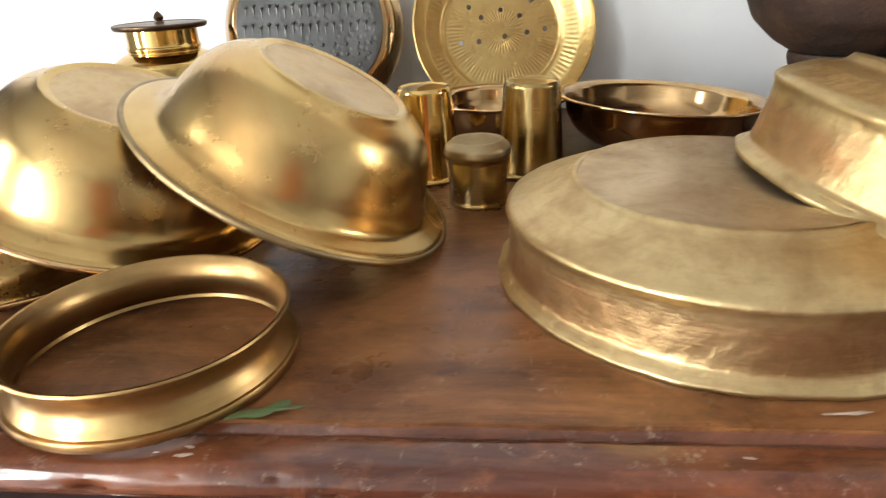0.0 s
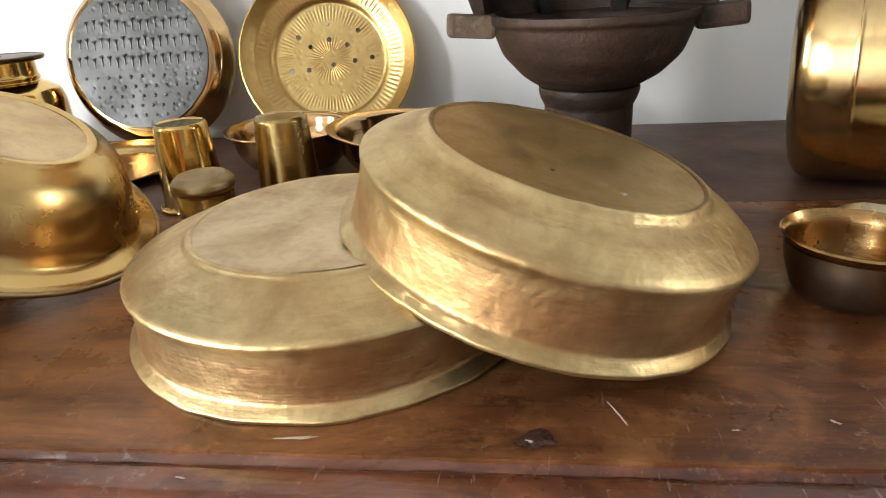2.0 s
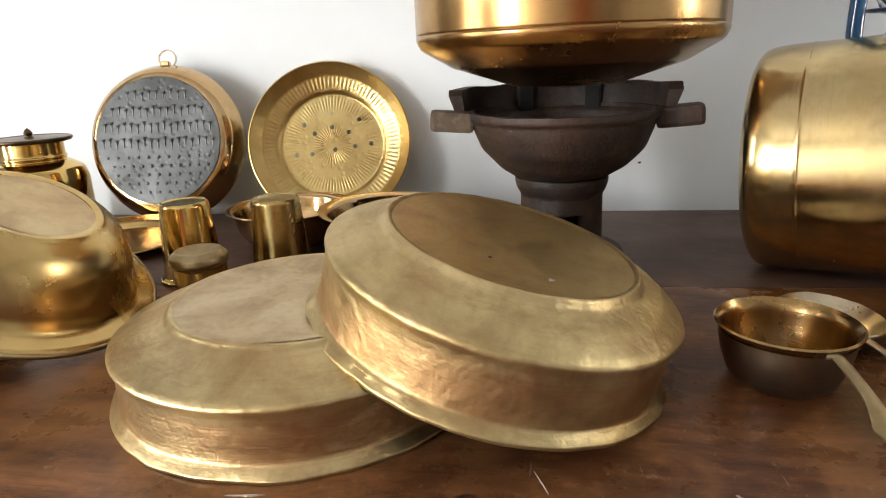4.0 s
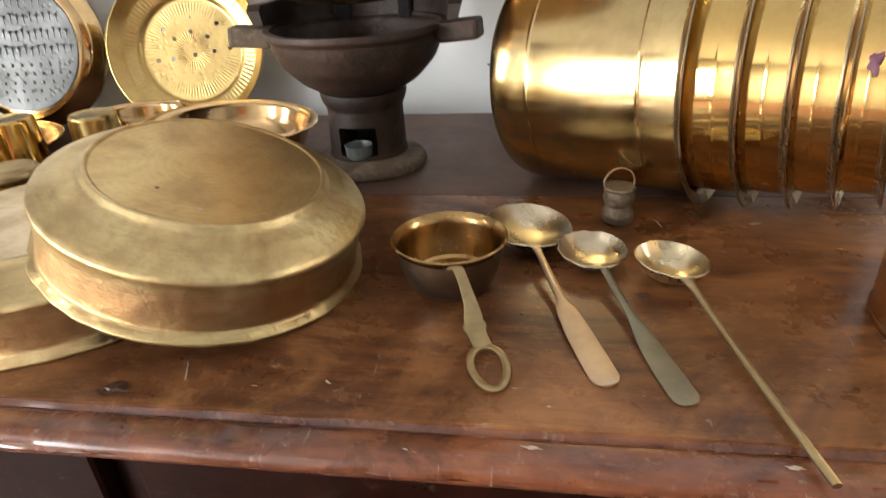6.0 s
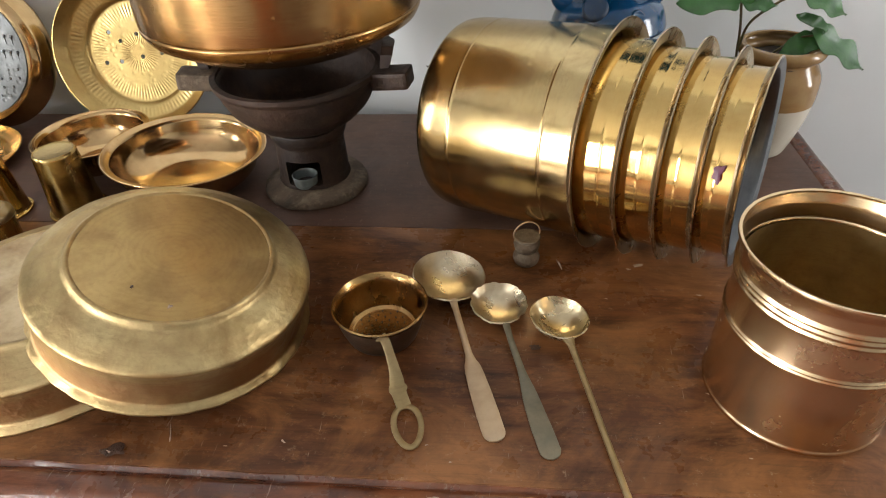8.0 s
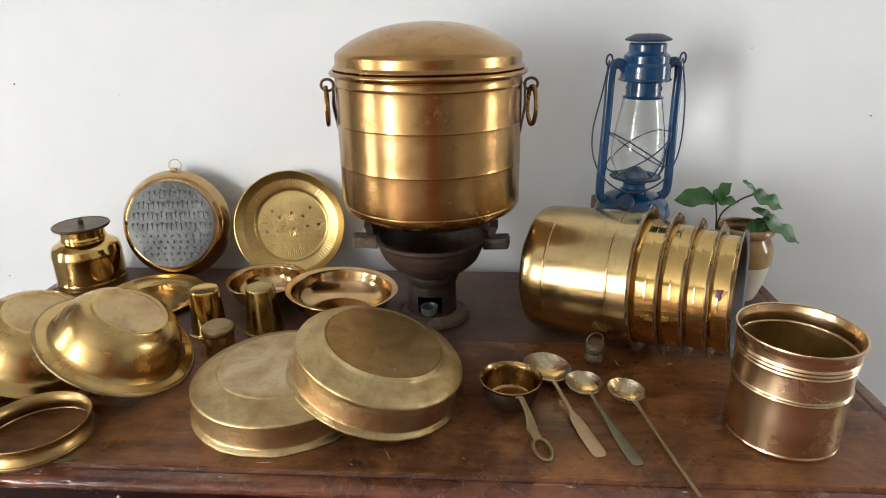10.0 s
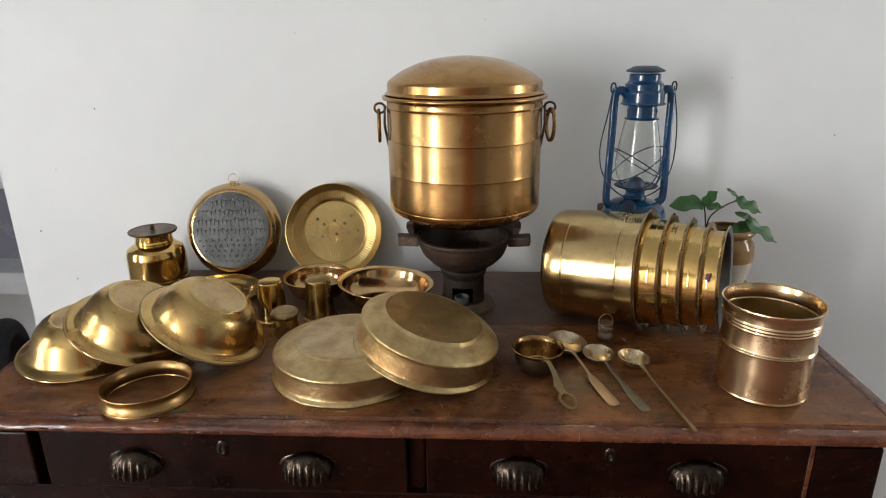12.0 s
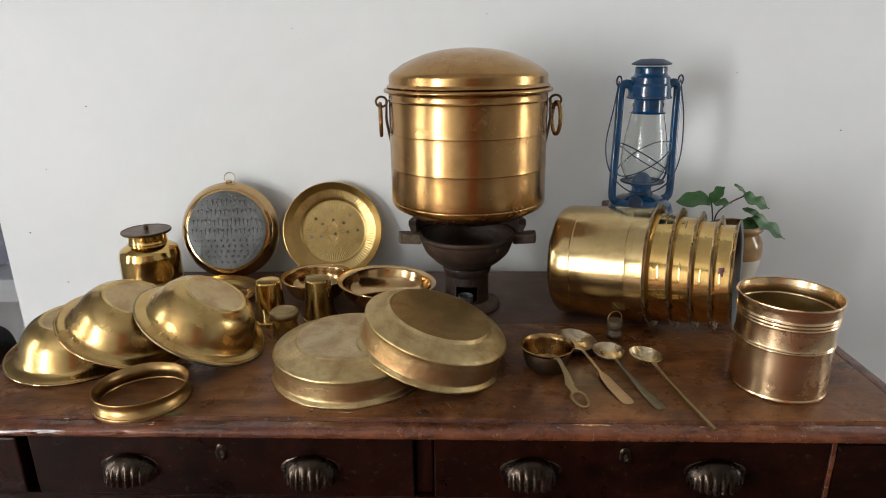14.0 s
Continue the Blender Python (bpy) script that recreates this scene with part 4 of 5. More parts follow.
part("raised_back", raised_back(), IRON, st)
for s in (-1, 1):
    bm = box(-0.021, 0.021, -0.015, 0.015, -0.0095, 0.0095, 0.004, 2)
    part("lug_handle", bm, IRON_DUSTY if s < 0 else IRON, st, "", pose(s * 0.106, -0.012, 0.140, 0, -s * 5, -s * 8))
for a in (65, 115):
    part("pot_rest", box(-0.004, 0.004, -0.009, 0.009, 0.139, 0.1820, 0.002, 1), SOOT_AND_HOLE, st, "", pose(0.086 * math.cos(radians(a)), 0.086 * math.sin(radians(a)), 0, 0, 0, a))
ash = thing("ash_cup", pose(0.058, 0.357, 0.0165), "small grey tin cup inside the stove opening", "cup")
part("body", lathe(shell(fillet([(0, 0.0), (0.0115, 0.0), (0.0135, 0.003), (0.0142, 0.013), (0.015, 0.0145)], 0.001), 0.0012), 36), plain("grey_tin", (0.24, 0.27, 0.26), (0.13, 0.15, 0.145), 0.5, 60, 0.2, 0.4), ash)

# ---- big cooking pot ----
POT_R = 0.1378
pot = thing("cooking_pot", pose(0.063, 0.379, 0.001), "large bronze-coloured brass pot with two ring handles on the stove", "pot")
part("body", lathe(shell(densify(fillet([(0.0, 0.1665), (0.050, 0.1705), (0.105, 0.1880), (POT_R - 0.004, 0.2045), (POT_R, 0.2120), (POT_R + 0.0003, 0.2155), (POT_R - 0.0008, 0.2165), (POT_R, 0.2180),
    (POT_R, 0.2745), (POT_R + 0.0005, 0.2760), (POT_R, 0.2775), (POT_R, 0.3345), (POT_R + 0.0005, 0.3360), (POT_R, 0.3375), (POT_R, 0.388), (POT_R + 0.0014, 0.3895), (POT_R, 0.391), (POT_R, 0.401), (POT_R + 0.005, 0.404)], 0.002, 2), 0.012), 0.0022), 120, wobble(0.0005, 8, 8)), BRASS_POT, pot)
part("rolled_rim", lathe(fillet([(POT_R + 0.001, 0.4025), (POT_R + 0.0075, 0.4030), (POT_R + 0.0090, 0.4065), (POT_R + 0.0065, 0.4095), (POT_R + 0.0015, 0.4100), (POT_R + 0.001, 0.4025)], 0.002), 120), BRASS_POT, pot)
part("lid", lathe(shell(densify(fillet([(0.1395, 0.4105), (0.1415, 0.4125), (0.1385, 0.4150), (0.1365, 0.4170), (0.1365, 0.4300), (0.1335, 0.4345), (0.112, 0.4500), (0.075, 0.4655), (0.038, 0.4730), (0.0, 0.4750)], [0.001, 0.001, 0.001, 0.003, 0.003, 0.012, 0.014, 0.014]), 0.012), 0.0016), 120, wobble(0.0006, 10, 3)), BRASS_POT, pot, "domed brass lid with a straight skirt")
for s in (-1, 1):
    # a leaf-shaped strap riveted to the wall, an eye at its head and a heavy ring through the eye
    lug = part("lug", sweep(curve([(s * (POT_R - 0.002), -0.012, 0.316), (s * (POT_R + 0.001), -0.012, 0.334), (s * (POT_R + 0.0045), -0.012, 0.356), (s * (POT_R + 0.004), -0.012, 0.374), (s * (POT_R + 0.004), -0.012, 0.388)], 6),
                            [0.003 + 0.013 * math.sin(math.pi * min(1.0, i / 22)) ** 0.8 + (0.003 if i > 20 else 0) for i in range(25)], 0.0038, up=(s, 0, 0)), TARNISH, pot, "dark leaf-shaped strap")
    part("eye", sweep([(s * (POT_R + 0.0125) + 0.0095 * math.cos(a), -0.012, 0.387 + 0.0085 * math.sin(a)) for a in np.linspace(0, 2 * math.pi, 24, endpoint=False)], 0.0042, 0.0042, up=(0, 1, 0), closed=True), BRASS_DARK, lug, "dark round eye")
    flat = radians(80 if s < 0 else 70)
    part("ring_handle", sweep([(s * (POT_R + 0.0145) + 0.0150 * math.cos(a) * math.cos(flat), -0.014 - 0.0150 * math.cos(a) * math.sin(flat), 0.3565 + 0.0275 * math.sin(a)) for a in np.linspace(0, 2 * math.pi, 36, endpoint=False)], 0.0062, 0.0062, up=(1, 0.3, 0), closed=True), BROWNED, lug, "heavy hanging ring handle")

# ---- nested buckets lying on their side ----
AX = Vector((0.885, -0.460, 0.07)).normalized()
RIMS = [(0.0, 0.1092, 0.1000), (0.0365, 0.1050, 0.0935), (0.0690, 0.1010, 0.0898), (0.0990, 0.0965, 0.0858), (0.1270, 0.0915, 0.0815)]
R1 = Vector((0.392, 0.302, 0.109))
for i, (d, rr, rb) in enumerate(RIMS):
    c = R1 + AX * d
    long = 0.172 if i == 0 else 0.145
    m = axis(c - Vector((0, 0, (0.004, 0.006, 0.007, 0.008, 0.009)[i] - 0.004)), AX)
    t = thing("bucket", m, "polished brass bucket with a flared rim, lying on its side" if i == 0 else "polished brass bucket nested inside a larger one", "bucket", "nested buckets")
    skin = wobble(0.0005 if i else 0.0008, 12, i * 3)
    out = fillet([(0.0, -long), (rb - 0.018, -long), (rb - 0.010, -long + 0.0025), (rb - 0.004, -long + 0.007), (rb - 0.0015, -long + 0.013), (rb, -long + 0.024)] + [(rb + e, z + w) for z in ((-0.128, -0.034) if i == 0 else (-0.018,)) for e, w in ((0, -0.0015), (0.0005 if i == 0 else 0.0002, 0), (0, 0.0015))] + [(rb, -0.006)], 0.006)
    part("body", lathe(shell(densify(out, 0.012), 0.0012), 110, skin), BRASS_BUCKET if i else BUCKET_OLD, t)
    lip = fillet([(rb, -0.0062), (rb + 0.0012, -0.0035), (rr - 0.002, -0.0008), (rr, 0.0)], 0.003)
    part("rim", lathe(shell(lip, 0.0012), 110, skin), RIM_METAL, t, "thin greyed flared rim")
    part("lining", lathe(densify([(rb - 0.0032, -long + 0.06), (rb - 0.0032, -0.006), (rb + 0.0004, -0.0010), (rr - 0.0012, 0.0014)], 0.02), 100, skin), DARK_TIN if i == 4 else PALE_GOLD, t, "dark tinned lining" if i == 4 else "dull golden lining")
    if i == 4:
        part("stain", splat(0.006, 0.010, 3.3), PURPLE, t, "purple paint stain", t.matrix_basis.inverted() @ axis((0.4505, 0.1805, 0.1420), (-0.35, -0.80, 0.42)))

# ---- right-hand water pot ----
t = thing("measuring_pot", pose(0.5125, 0.0925, 0.0), "rosy brass cylindrical pot with ringed bands, standing open", "pot")
WR = 0.0638
part("body", lathe(shell(densify(fillet([(0.0, 0.0005), (WR - 0.004, 0.0), (WR + 0.0006, 0.002), (WR + 0.0012, 0.005), (WR, 0.0075), (WR, 0.0745), (WR + 0.0014, 0.0760), (WR + 0.0002, 0.0775), (WR + 0.0014, 0.0790), (WR, 0.0805),
    (WR, 0.1080), (WR + 0.0018, 0.1100), (WR + 0.0004, 0.1120), (WR + 0.0022, 0.1145), (WR + 0.0006, 0.1170), (WR + 0.0026, 0.1195), (WR + 0.0008, 0.122), (WR + 0.0022, 0.132), (WR + 0.0050, 0.1395), (WR + 0.0045, 0.1415)], 0.001, 2), 0.02), 0.0022), 110, wobble(0.0005, 12, 5)), ROSE, t)
part("inner_wall", lathe([(WR - 0.0026, 0.006), (WR - 0.0026, 0.118)], 80), BRASS_FLAT, t, "dull brown inner wall")

# ---- tiny pot with wire bail ----
t = thing("tiny_pot", pose(0.311, 0.243, 0.0, 0, 0, 20) @ Matrix.Diagonal((1.17, 1.17, 0.86, 1)), "tiny dark brass pot with a wire handle", "pot")
part("body", lathe(fillet([(0.0, 0.0), (0.0085, 0.0), (0.0105, 0.003), (0.0115, 0.010), (0.0095, 0.0165), (0.0080, 0.019), (0.0105, 0.022), (0.0112, 0.029), (0.0100, 0.0345), (0.0115, 0.0365), (0.0105, 0.0385), (0.007, 0.0375), (0.0, 0.037)], 0.0015), 40, wobble(0.0004, 200, 2)), plain("crusted_bronze", (0.11, 0.075, 0.045), (0.20, 0.155, 0.105), 0.55, 160, 0.5, 0.5, 400), t)
part("handle", sweep(curve([(-0.0105, 0, 0.034), (-0.012, 0, 0.045), (-0.007, 0.001, 0.053), (0.001, 0.002, 0.055), (0.008, 0.001, 0.051), (0.011, 0, 0.043), (0.0105, 0, 0.034)], 6), 0.0013, 0.0013, up=(0, 1, 0)), PINKISH, t, "thin wire bail")

# ---- strainer and ladles ----
s_ = thing("strainer", pose(0.1835, 0.1355, 0.0), "small brass strainer pan with a looped handle", "strainer")
bodym = lathe(shell(fillet([(0.0, 0.001), (0.024, 0.0), (0.0300, 0.005), (0.0360, 0.022), (0.0376, 0.034), (0.0412, 0.0385)], [0.004, 0.006, 0.01, 0.003]), 0.0016), 72, wobble(0.0006, 30, 2))
part("bowl", bodym, BROWNED, s_, "brown tarnished brass bowl")
part("perforated_floor", lathe(fillet([(0.0, 0.0062), (0.0262, 0.0062), (0.0296, 0.0085)], 0.003), 60, wobble(0.0004, 40, 2)), BRASS_POT, s_, "golden perforated floor")
part("dark_outside", lathe(fillet([(0.0253, 0.0004), (0.0307, 0.0048), (0.0366, 0.022), (0.0381, 0.0335)], [0.006, 0.010]), 72, wobble(0.0006, 30, 2)), TARNISH, s_, "blackened tarnish on the outside")
PIN = rod(0.0007, -0.0004, 0.0004, seg=8)
PINM = bpy.data.meshes.new("hole")
PIN.to_mesh(PINM)
PIN.free()
# Uncut floor: black dots stand in for the shade inside its holes
for k in range(46):
    r, a = 0.0250 * math.sqrt((k + 0.5) / 46), k * 2.39996
    part("hole", PINM, SOOT_AND_HOLE, s_, "", pose(r * math.cos(a), r * math.sin(a), 0.0066))
arm = curve([(0.007, -0.0385, 0.0365), (0.0118, -0.0425, 0.0350), (0.0205, -0.060, 0.0215), (0.0240, -0.0705, 0.0110), (0.0302, -0.0832, 0.0056)], 6)
part("arm", sweep(arm, [0.0120 - 0.0045 * math.sin(math.pi * min(1, i / 15)) + (0.003 if i in (17, 18) else 0) for i in range(len(arm))], 0.0026), AGED, s_, "flat tarnished arm")
lp = []
for k in range(40):
    a = 2 * math.pi * k / 40
    d = Vector((0.0105, -0.0375, -0.0040)).normalized()
    sd = Vector((0.963, 0.27, 0))
    lp.append(Vector((0.0347, -0.0990, 0.0042)) + d * 0.0175 * math.cos(a) + sd * (0.0102 - 0.0015 * math.cos(a)) * math.sin(a))
part("handle_loop", sweep(lp, 0.0048, 0.0024, closed=True), AGED, s_, "oval tarnished handle loop")


def ladle(name, c, r, depth, tilt, label, bowl_mat, path, widths, thick, handle_mat, ragged=0.0):
    t = thing(name, pose(c[0], c[1], 0), label, "ladle", "ladles")

    def fn(a, rr, z):
        k = rr / r
        return (noise.noise(Vector((math.cos(a) * 5, math.sin(a) * 5, 2))) * ragged * k ** 6, noise.noise(Vector((math.cos(a) * 3, math.sin(a) * 3, 1))) * 0.0008 * k * k)
    prof = fillet([(0.0, 0.0), (r * 0.45, depth * 0.10), (r * 0.80, depth * 0.48), (r, depth)], r * 0.3, 5)
    part("bowl", lathe(shell(prof, 0.0013), 60, fn), bowl_mat, t, "", axis((0, 0, 0.0012 + r * math.hypot(tilt[0], tilt[1]) * 0.55), (tilt[0], tilt[1], 1)))
    p = curve([(x - c[0], y - c[1], z) for x, y, z in path], 44)
    ws = np.interp(np.linspace(0, 1, len(p)), np.linspace(0, 1, len(widths)), widths)
    cap = 0.0085
    if max(widths[-3:]) > 0.012:
        for k in range(len(p)):
            d = (p[k] - p[-1]).length
            if d < cap:
                ws[k] *= max(0.08, math.sqrt(max(0.0, 1 - ((cap - d) / cap) ** 2)))
    part("handle", sweep(p, [float(w) for w in ws], thick), handle_mat, t, "")


ladle("ladle", (0.236, 0.199), 0.0345, 0.015, (0.10, -0.06), "round pale brass ladle with a paddle-ended handle", STEELY,
      [(0.243, 0.168, 0.0155), (0.250, 0.145, 0.0120), (0.261, 0.108, 0.0065), (0.2645, 0.096, 0.005), (0.274, 0.066, 0.0022), (0.2855, 0.0285, 0.0014)], [0.0075, 0.0055, 0.0058, 0.0062, 0.0110, 0.0150, 0.0175, 0.0185, 0.0180], 0.0022, PINKISH)
ladle("ladle", (0.2845, 0.167), 0.0258, 0.012, (0.04, -0.08), "tarnished ladle with a chipped scalloped bowl", STEELY,
      [(0.291, 0.143, 0.0120), (0.297, 0.120, 0.0085), (0.307, 0.085, 0.0045), (0.3145, 0.057, 0.0020), (0.3262, 0.0158, 0.0014)], [0.0065, 0.0055, 0.0058, 0.0065, 0.0115, 0.0145, 0.0165, 0.0165], 0.0020, VERDIGRIS, 0.0030)
ladle("ladle", (0.3355, 0.146), 0.0258, 0.016, (0.10, -0.02), "small deep brass ladle with a long thin handle", PALE_GOLD,
      [(0.343, 0.1225, 0.0165), (0.3465, 0.112, 0.0135), (0.355, 0.078, 0.0080), (0.3655, 0.030, 0.0045), (0.3785, -0.033, 0.0026)], [0.0105, 0.0060, 0.0048, 0.0048, 0.0050, 0.0048], 0.0036, AGED)

# ---- lantern ----
LZ = 0.163
t = thing("support_block", pose(0.394, 0.520, 0.0), "plain wooden block that carries the lantern", "block")
part("block", box(-0.045, 0.045, -0.055, 0.055, 0.0, LZ, 0.003, 1), WOOD_BACK, t)
la = thing("hurricane_lantern", pose(0.3985, 0.462, LZ, 0, 0, 14) @ Matrix.Diagonal((0.91, 0.91, 1.02, 1)), "blue enamelled hurricane lantern with a clear glass globe", "lantern")
tank = part("fuel_tank", lathe(fillet([(0.0, 0.0), (0.066, 0.0), (0.0685, 0.003), (0.0665, 0.011), (0.0620, 0.022), (0.048, 0.031), (0.026, 0.0365), (0.020, 0.038), (0.0, 0.038)], 0.004), 72), BLUE, la, "glossy blue fuel tank")
part("filler_cap", lathe(fillet([(0.0, 0.0), (0.0145, 0.0), (0.015, 0.002), (0.0145, 0.007), (0.012, 0.009), (0.0, 0.0085)], 0.001), 36), BLUE_DUSTY, tank, "", axis((-0.032, -0.037, 0.0265), (-0.35, -0.62, 0.7)))
part("emblem_disc", lathe(fillet([(0.0, 0.0022), (0.006, 0.002), (0.0075, 0.0032), (0.0092, 0.002), (0.0098, 0.0)], 0.001), 32), BLUE, tank, "", axis((0.011, -0.0565, 0.021), (0.2, -0.85, 0.5)))
part("burner", lathe(fillet([(0.0, 0.037), (0.024, 0.037), (0.024, 0.042), (0.020, 0.044), (0.020, 0.052), (0.0235, 0.054), (0.0235, 0.058), (0.034, 0.060), (0.034, 0.063), (0.0, 0.063)], 0.001), 48), BLUE, la)
globe = part("globe", lathe(shell(densify(fillet([(0.031, 0.063), (0.034, 0.067), (0.0445, 0.086), (0.0475, 0.103), (0.044, 0.135), (0.0365, 0.172), (0.0330, 0.188), (0.0335, 0.191)], [0.003, 0.014, 0.012, 0.02, 0.012, 0.002]), 0.006), 0.0015), 72), GLASS, la, "clear glass globe")
globe.visible_shadow = False
part("burner_dome", lathe(fillet([(0.0, 0.079), (0.006, 0.079), (0.016, 0.072), (0.020, 0.063)], 0.003), 36), BLUE_DUSTY, la)
hood = part("hood", lathe(fillet([(0.0335, 0.188), (0.0365, 0.189), (0.030, 0.192), (0.0290, 0.213), (0.0435, 0.2145), (0.0455, 0.2165), (0.0420, 0.219), (0.0415, 0.2375), (0.0385, 0.241), (0.0385, 0.252), (0.0350, 0.2545), (0.0315, 0.258), (0.0315, 0.268), (0.030, 0.270), (0.0, 0.270)], 0.0012), 72), BLUE, la, "blue stepped chimney hood")
# Vents aren't pierced; black discs give the dark of their openings
for a in (35, 145, 215, 325, 270):
    part("vent_hole", rod(0.0036, 0.0, 0.0012, seg=14), SOOT_AND_HOLE, hood, "", axis((0.0292 * math.cos(radians(a)), 0.0292 * math.sin(radians(a)), 0.203), (math.cos(radians(a)), math.sin(radians(a)), 0)))
part("cap", lathe(fillet([(0.028, 0.272), (0.0385, 0.2735), (0.0395, 0.2755), (0.030, 0.2800), (0.022, 0.2830), (0.0, 0.2840)], 0.002), 60), BLUE_DUSTY, la, "dusty blue round cap")
for s in (-1, 1):
    p = curve([(s * 0.036, 0.0, 0.230), (s * 0.048, 0.0, 0.241), (s * 0.060, 0.0, 0.2375), (s * 0.0635, 0.0, 0.222), (s * 0.064, 0.0, 0.17), (s * 0.066, 0.0, 0.10), (s * 0.067, 0.0, 0.045), (s * 0.063, 0.0, 0.030), (s * 0.050, 0.0, 0.024)], 7)
    tube = part("side_tube", sweep(p, 0.0155, 0.0125, up=(0, 1, 0), seg=14), BLUE, la, "blue enamelled air tube")
    part("ear", sweep(loop(0.0055, 0.0085, 20, (s * 0.068, 0.0, 0.246), "xz"), 0.003, 0.003, up=(0, 1, 0), closed=True), WIRE, tube)
part("bail_handle", sweep(curve([(-0.068, 0.0, 0.246), (-0.080, -0.008, 0.200), (-0.099, -0.022, 0.140), (-0.095, -0.034, 0.095), (-0.068, -0.046, 0.062), (-0.030, -0.058, 0.050), (0.020, -0.060, 0.066), (0.050, -0.052, 0.110), (0.064, -0.030, 0.180), (0.068, 0.0, 0.246)], 7), 0.0024, 0.0024, up=(0.2, 1, 0.1)), WIRE, la, "thin dark wire carrying handle")
for s in (-1, 1):
    gp = []
    for k in range(48):
        a = 2 * math.pi * k / 48
        z = 0.105 + s * 0.030 * math.cos(a)
        gp.append((0.0525 * math.cos(a), 0.0525 * math.sin(a), z))
    part("globe_guard", sweep(gp, 0.0022, 0.0022, closed=True), WIRE, la)
part("globe_plate", lathe(fillet([(0.030, 0.0605), (0.043, 0.0605), (0.046, 0.063), (0.043, 0.064), (0.030, 0.0625)], 0.001), 48), WIRE, la)
part("lift_lever", sweep(curve([(0.056, -0.006, 0.118), (0.052, -0.006, 0.100), (0.050, -0.006, 0.075), (0.042, -0.006, 0.061)], 6), 0.004, 0.003, up=(0, 1, 0)), WIRE, la)

# ---- potted plant ----
pl = thing("potted_plant", pose(0.602, 0.487, 0.0), "small green plant in a brown and cream glazed pot", "plant")
potp = fillet([(0.0, 0.0), (0.032, 0.0), (0.035, 0.004), (0.046, 0.040), (0.0515, 0.075), (0.0500, 0.100), (0.0420, 0.114), (0.0400, 0.118), (0.0470, 0.122), (0.0490, 0.128), (0.0460, 0.1335), (0.0400, 0.1335)], [0.002, 0.004, 0.02, 0.02, 0.01, 0.008, 0.003, 0.004, 0.004, 0.003])
lo = [p for p in potp if p[1] < 0.074]
part("pot", lathe(shell(lo, 0.003), 64), GLAZE_CREAM, pl, "cream glazed lower half of the pot")
part("pot_neck", lathe(shell([lo[-1]] + [p for p in potp if p[1] >= 0.074], 0.003), 64), GLAZE_BROWN, pl, "brown glazed neck and rim")
part("soil", lathe(densify([(0.041, 0.116), (0.0, 0.119)], 0.006), 40, wobble(0.004, 60, 3)), SOIL, pl, "dark soil")


def leaf(base, tip, width, lobes, droop, name="leaf", nrm=(0, -0.5, 0.85)):
    """A lobed leaf from base to tip, folded on its midrib."""
    b, tp = Vector(base), Vector(tip)
    d = tp - b
    n = 18
    sd = d.cross(Vector(nrm)).normalized()
    upn = sd.cross(d).normalized()
    verts, faces = [], []
    for i in range(n + 1):
        u = i / n
        w = width * (math.sin(math.pi * u ** 0.8) ** 0.75) * (1 + lobes * math.sin(u * 11.0)) + 0.0002
        mid = b + d * u + upn * (-droop * u * u + 0.15 * droop * math.sin(u * 6))
        for k in (-1, -0.5, 0, 0.5, 1):
            asym = 1 + 0.2 * k * math.sin(u * 5)
            verts.append(mid + sd * w * k * asym + upn * (abs(k) * w * 0.22 + 0.0016 * math.sin(u * 14 + k * 2)))
    for i in range(n):
        for k in range(4):
            a = i * 5 + k
            faces.append((a, a + 1, a + 6, a + 5))
    me = bpy.data.meshes.new(name)
    me.from_pydata(verts, [], faces)
    bm = bmesh.new()
    bm.from_mesh(me)
    bmesh.ops.solidify(bm, geom=bm.faces[:], thickness=0.0006)
    bm.to_mesh(me)
    bm.free()
    return smooth(me, 60)


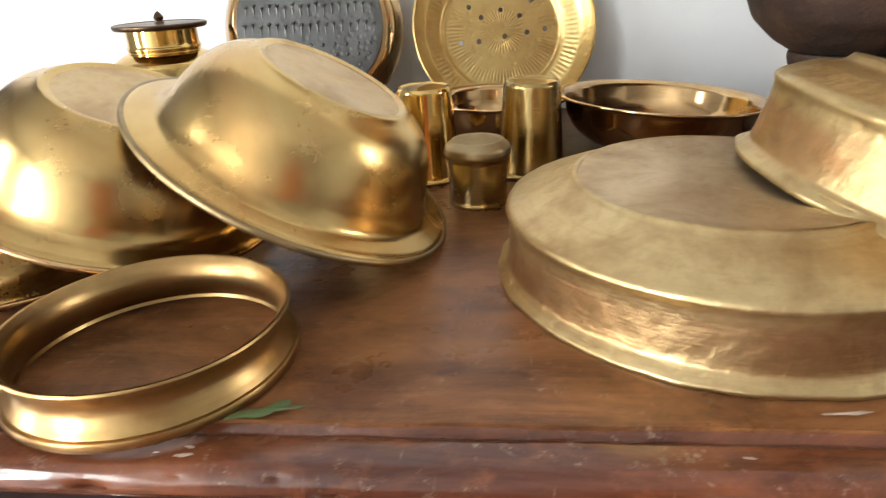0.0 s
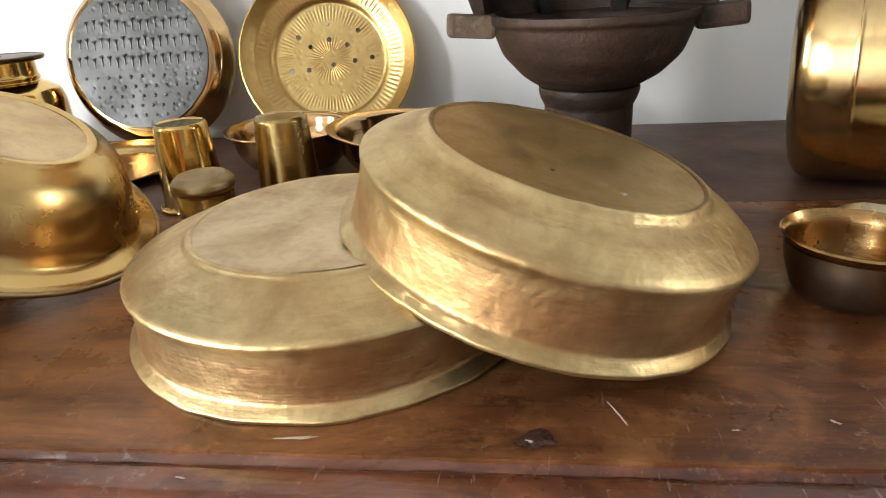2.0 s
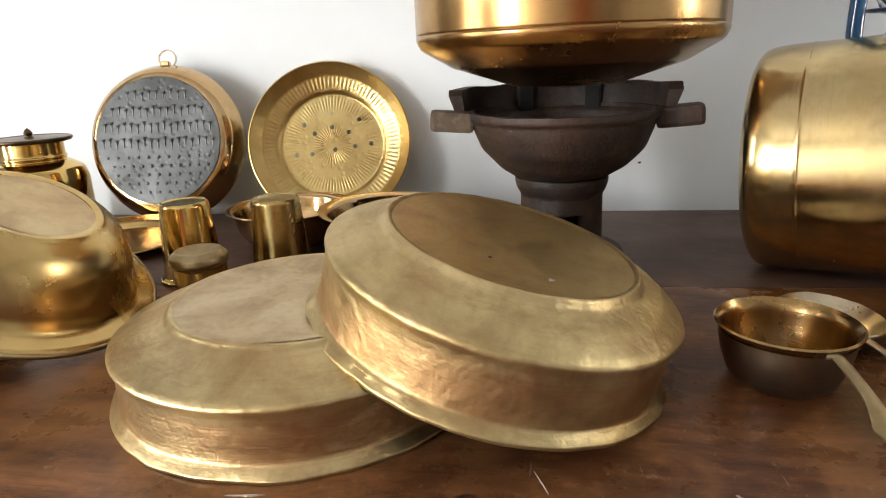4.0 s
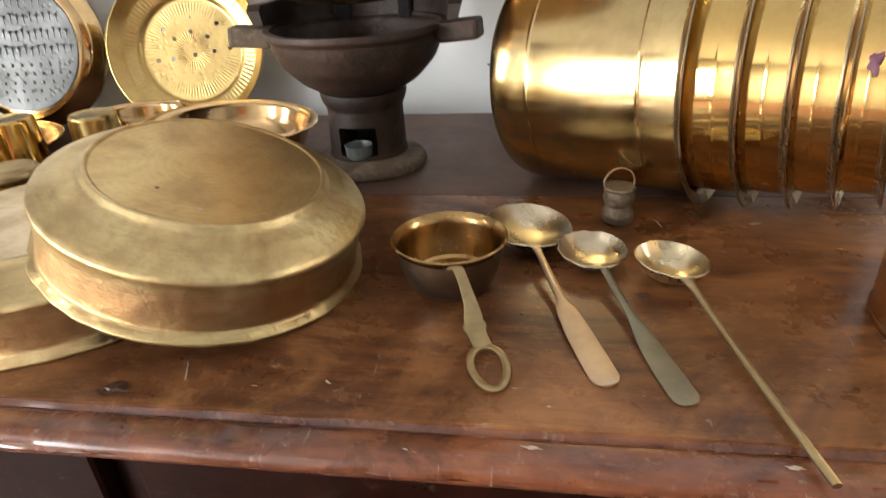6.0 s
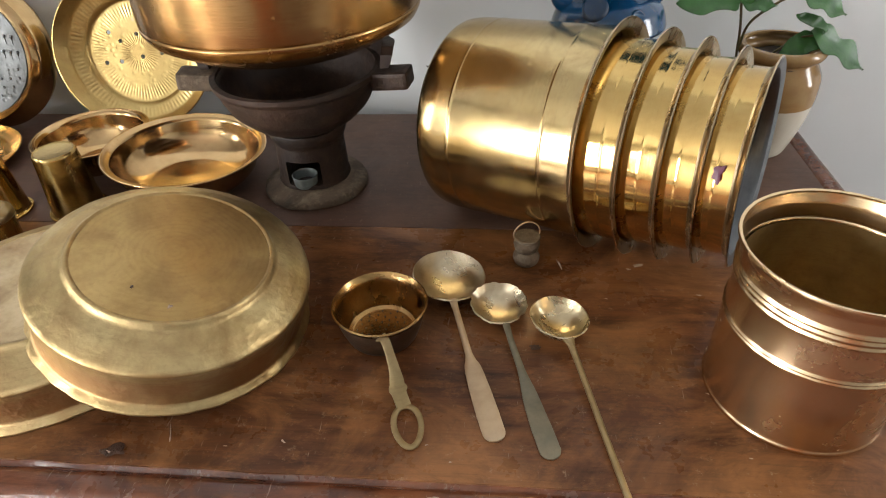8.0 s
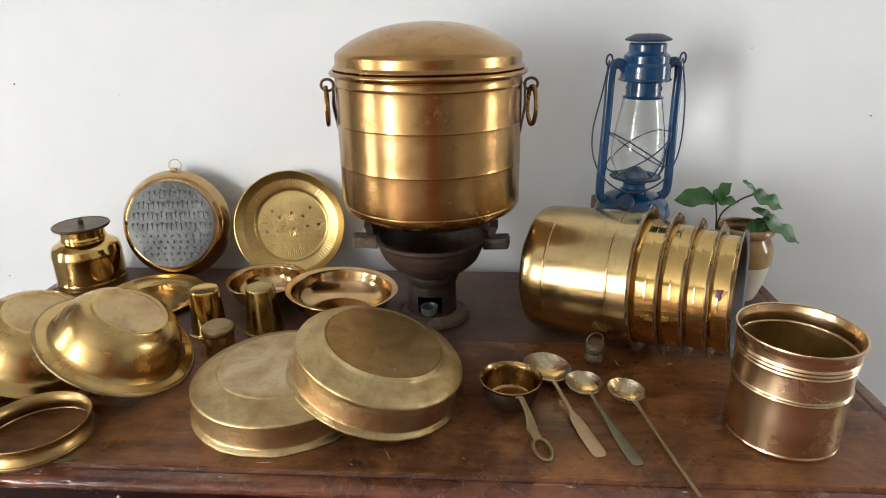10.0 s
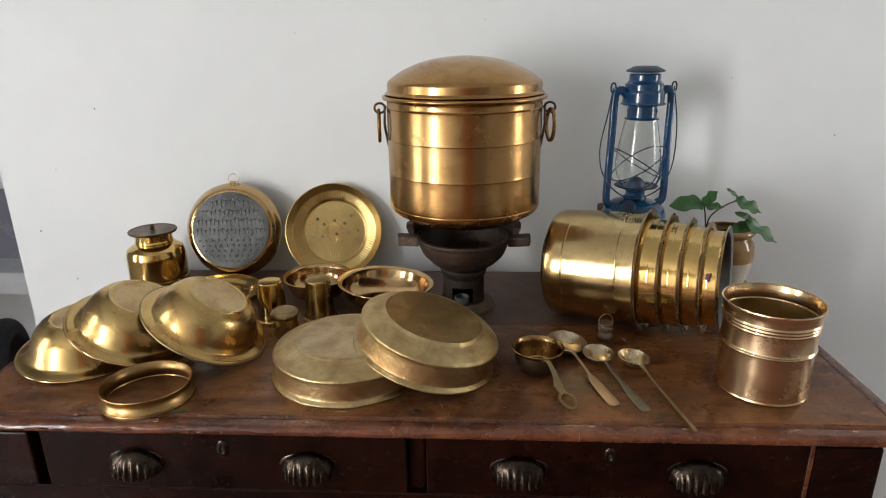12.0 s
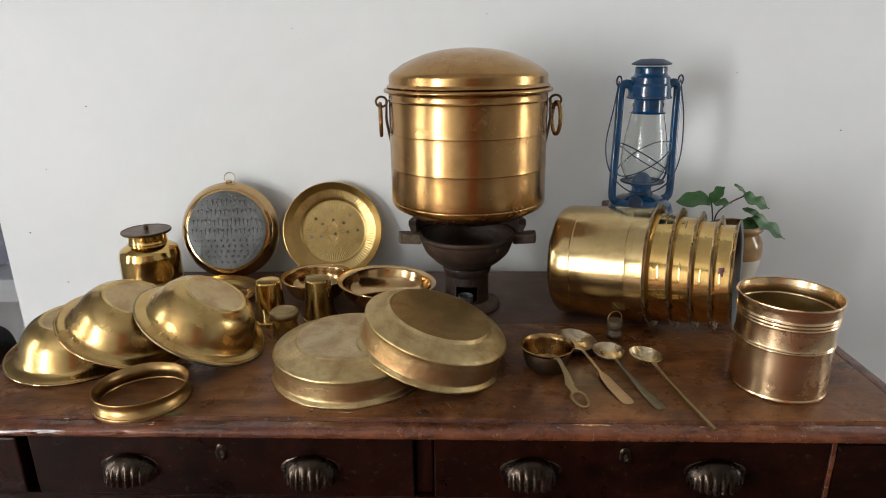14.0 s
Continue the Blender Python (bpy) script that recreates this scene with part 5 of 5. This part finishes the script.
PO = Vector((0.602, 0.487, 0.0))
for b, tp, w, lob, dr in (((0.540, 0.475, 0.182), (0.472, 0.470, 0.188), 0.016, 0.18, 0.006), ((0.538, 0.476, 0.184), (0.561, 0.470, 0.213), 0.009, 0.1, 0.002), ((0.540, 0.474, 0.182), (0.578, 0.470, 0.181), 0.008, 0.1, 0.003),
                          ((0.605, 0.478, 0.198), (0.583, 0.480, 0.216), 0.004, 0.2, 0.0), ((0.600, 0.476, 0.193), (0.655, 0.470, 0.172), 0.013, 0.18, 0.006), ((0.640, 0.474, 0.150), (0.603, 0.470, 0.172), 0.007, 0.2, 0.004),
                          ((0.622, 0.474, 0.150), (0.697, 0.470, 0.112), 0.014, 0.2, 0.010), ((0.636, 0.472, 0.140), (0.592, 0.468, 0.128), 0.011, 0.12, 0.006)):
    part("leaf", leaf(Vector(b) - PO, Vector(tp) - PO, w * 1.4, lob * 1.3, dr), LEAF, pl)
part("stem", sweep([Vector(q) - PO for q in curve([(0.553, 0.485, 0.118), (0.549, 0.482, 0.150), (0.541, 0.476, 0.183)], 6)], 0.0026, 0.0026), STEM, pl)
part("stem", sweep([Vector(q) - PO for q in curve([(0.553, 0.485, 0.130), (0.558, 0.482, 0.158), (0.580, 0.478, 0.180), (0.602, 0.476, 0.192)], 6)], 0.0028, 0.0028), STEM, pl)
part("stem", sweep([Vector(q) - PO for q in curve([(0.590, 0.487, 0.118), (0.612, 0.480, 0.140), (0.636, 0.474, 0.146)], 6)], 0.0024, 0.0024), STEM, pl)

# ---- specks on the wall ----
back = bpy.data.objects["wall_back"]
for i, (x, z, s) in enumerate(((-0.766, 0.366, 0.003), (-0.884, 0.229, 0.0022), (-0.887, -0.041, 0.003), (-0.953, 0.081, 0.0035), (0.103, 0.542, 0.002), (-0.560, 0.345, 0.0018), (0.175, 0.055, 0.0035), (-0.30, 0.52, 0.0022), (0.62, 0.42, 0.002), (0.85, 0.30, 0.0025))):
    part("speck", splat(s, s * 0.7, i * 2.3), PALE_MARK if i % 3 else KNOT, back, "", pose(x, WALL_Y - 0.0002, z, 90, 0, 0))
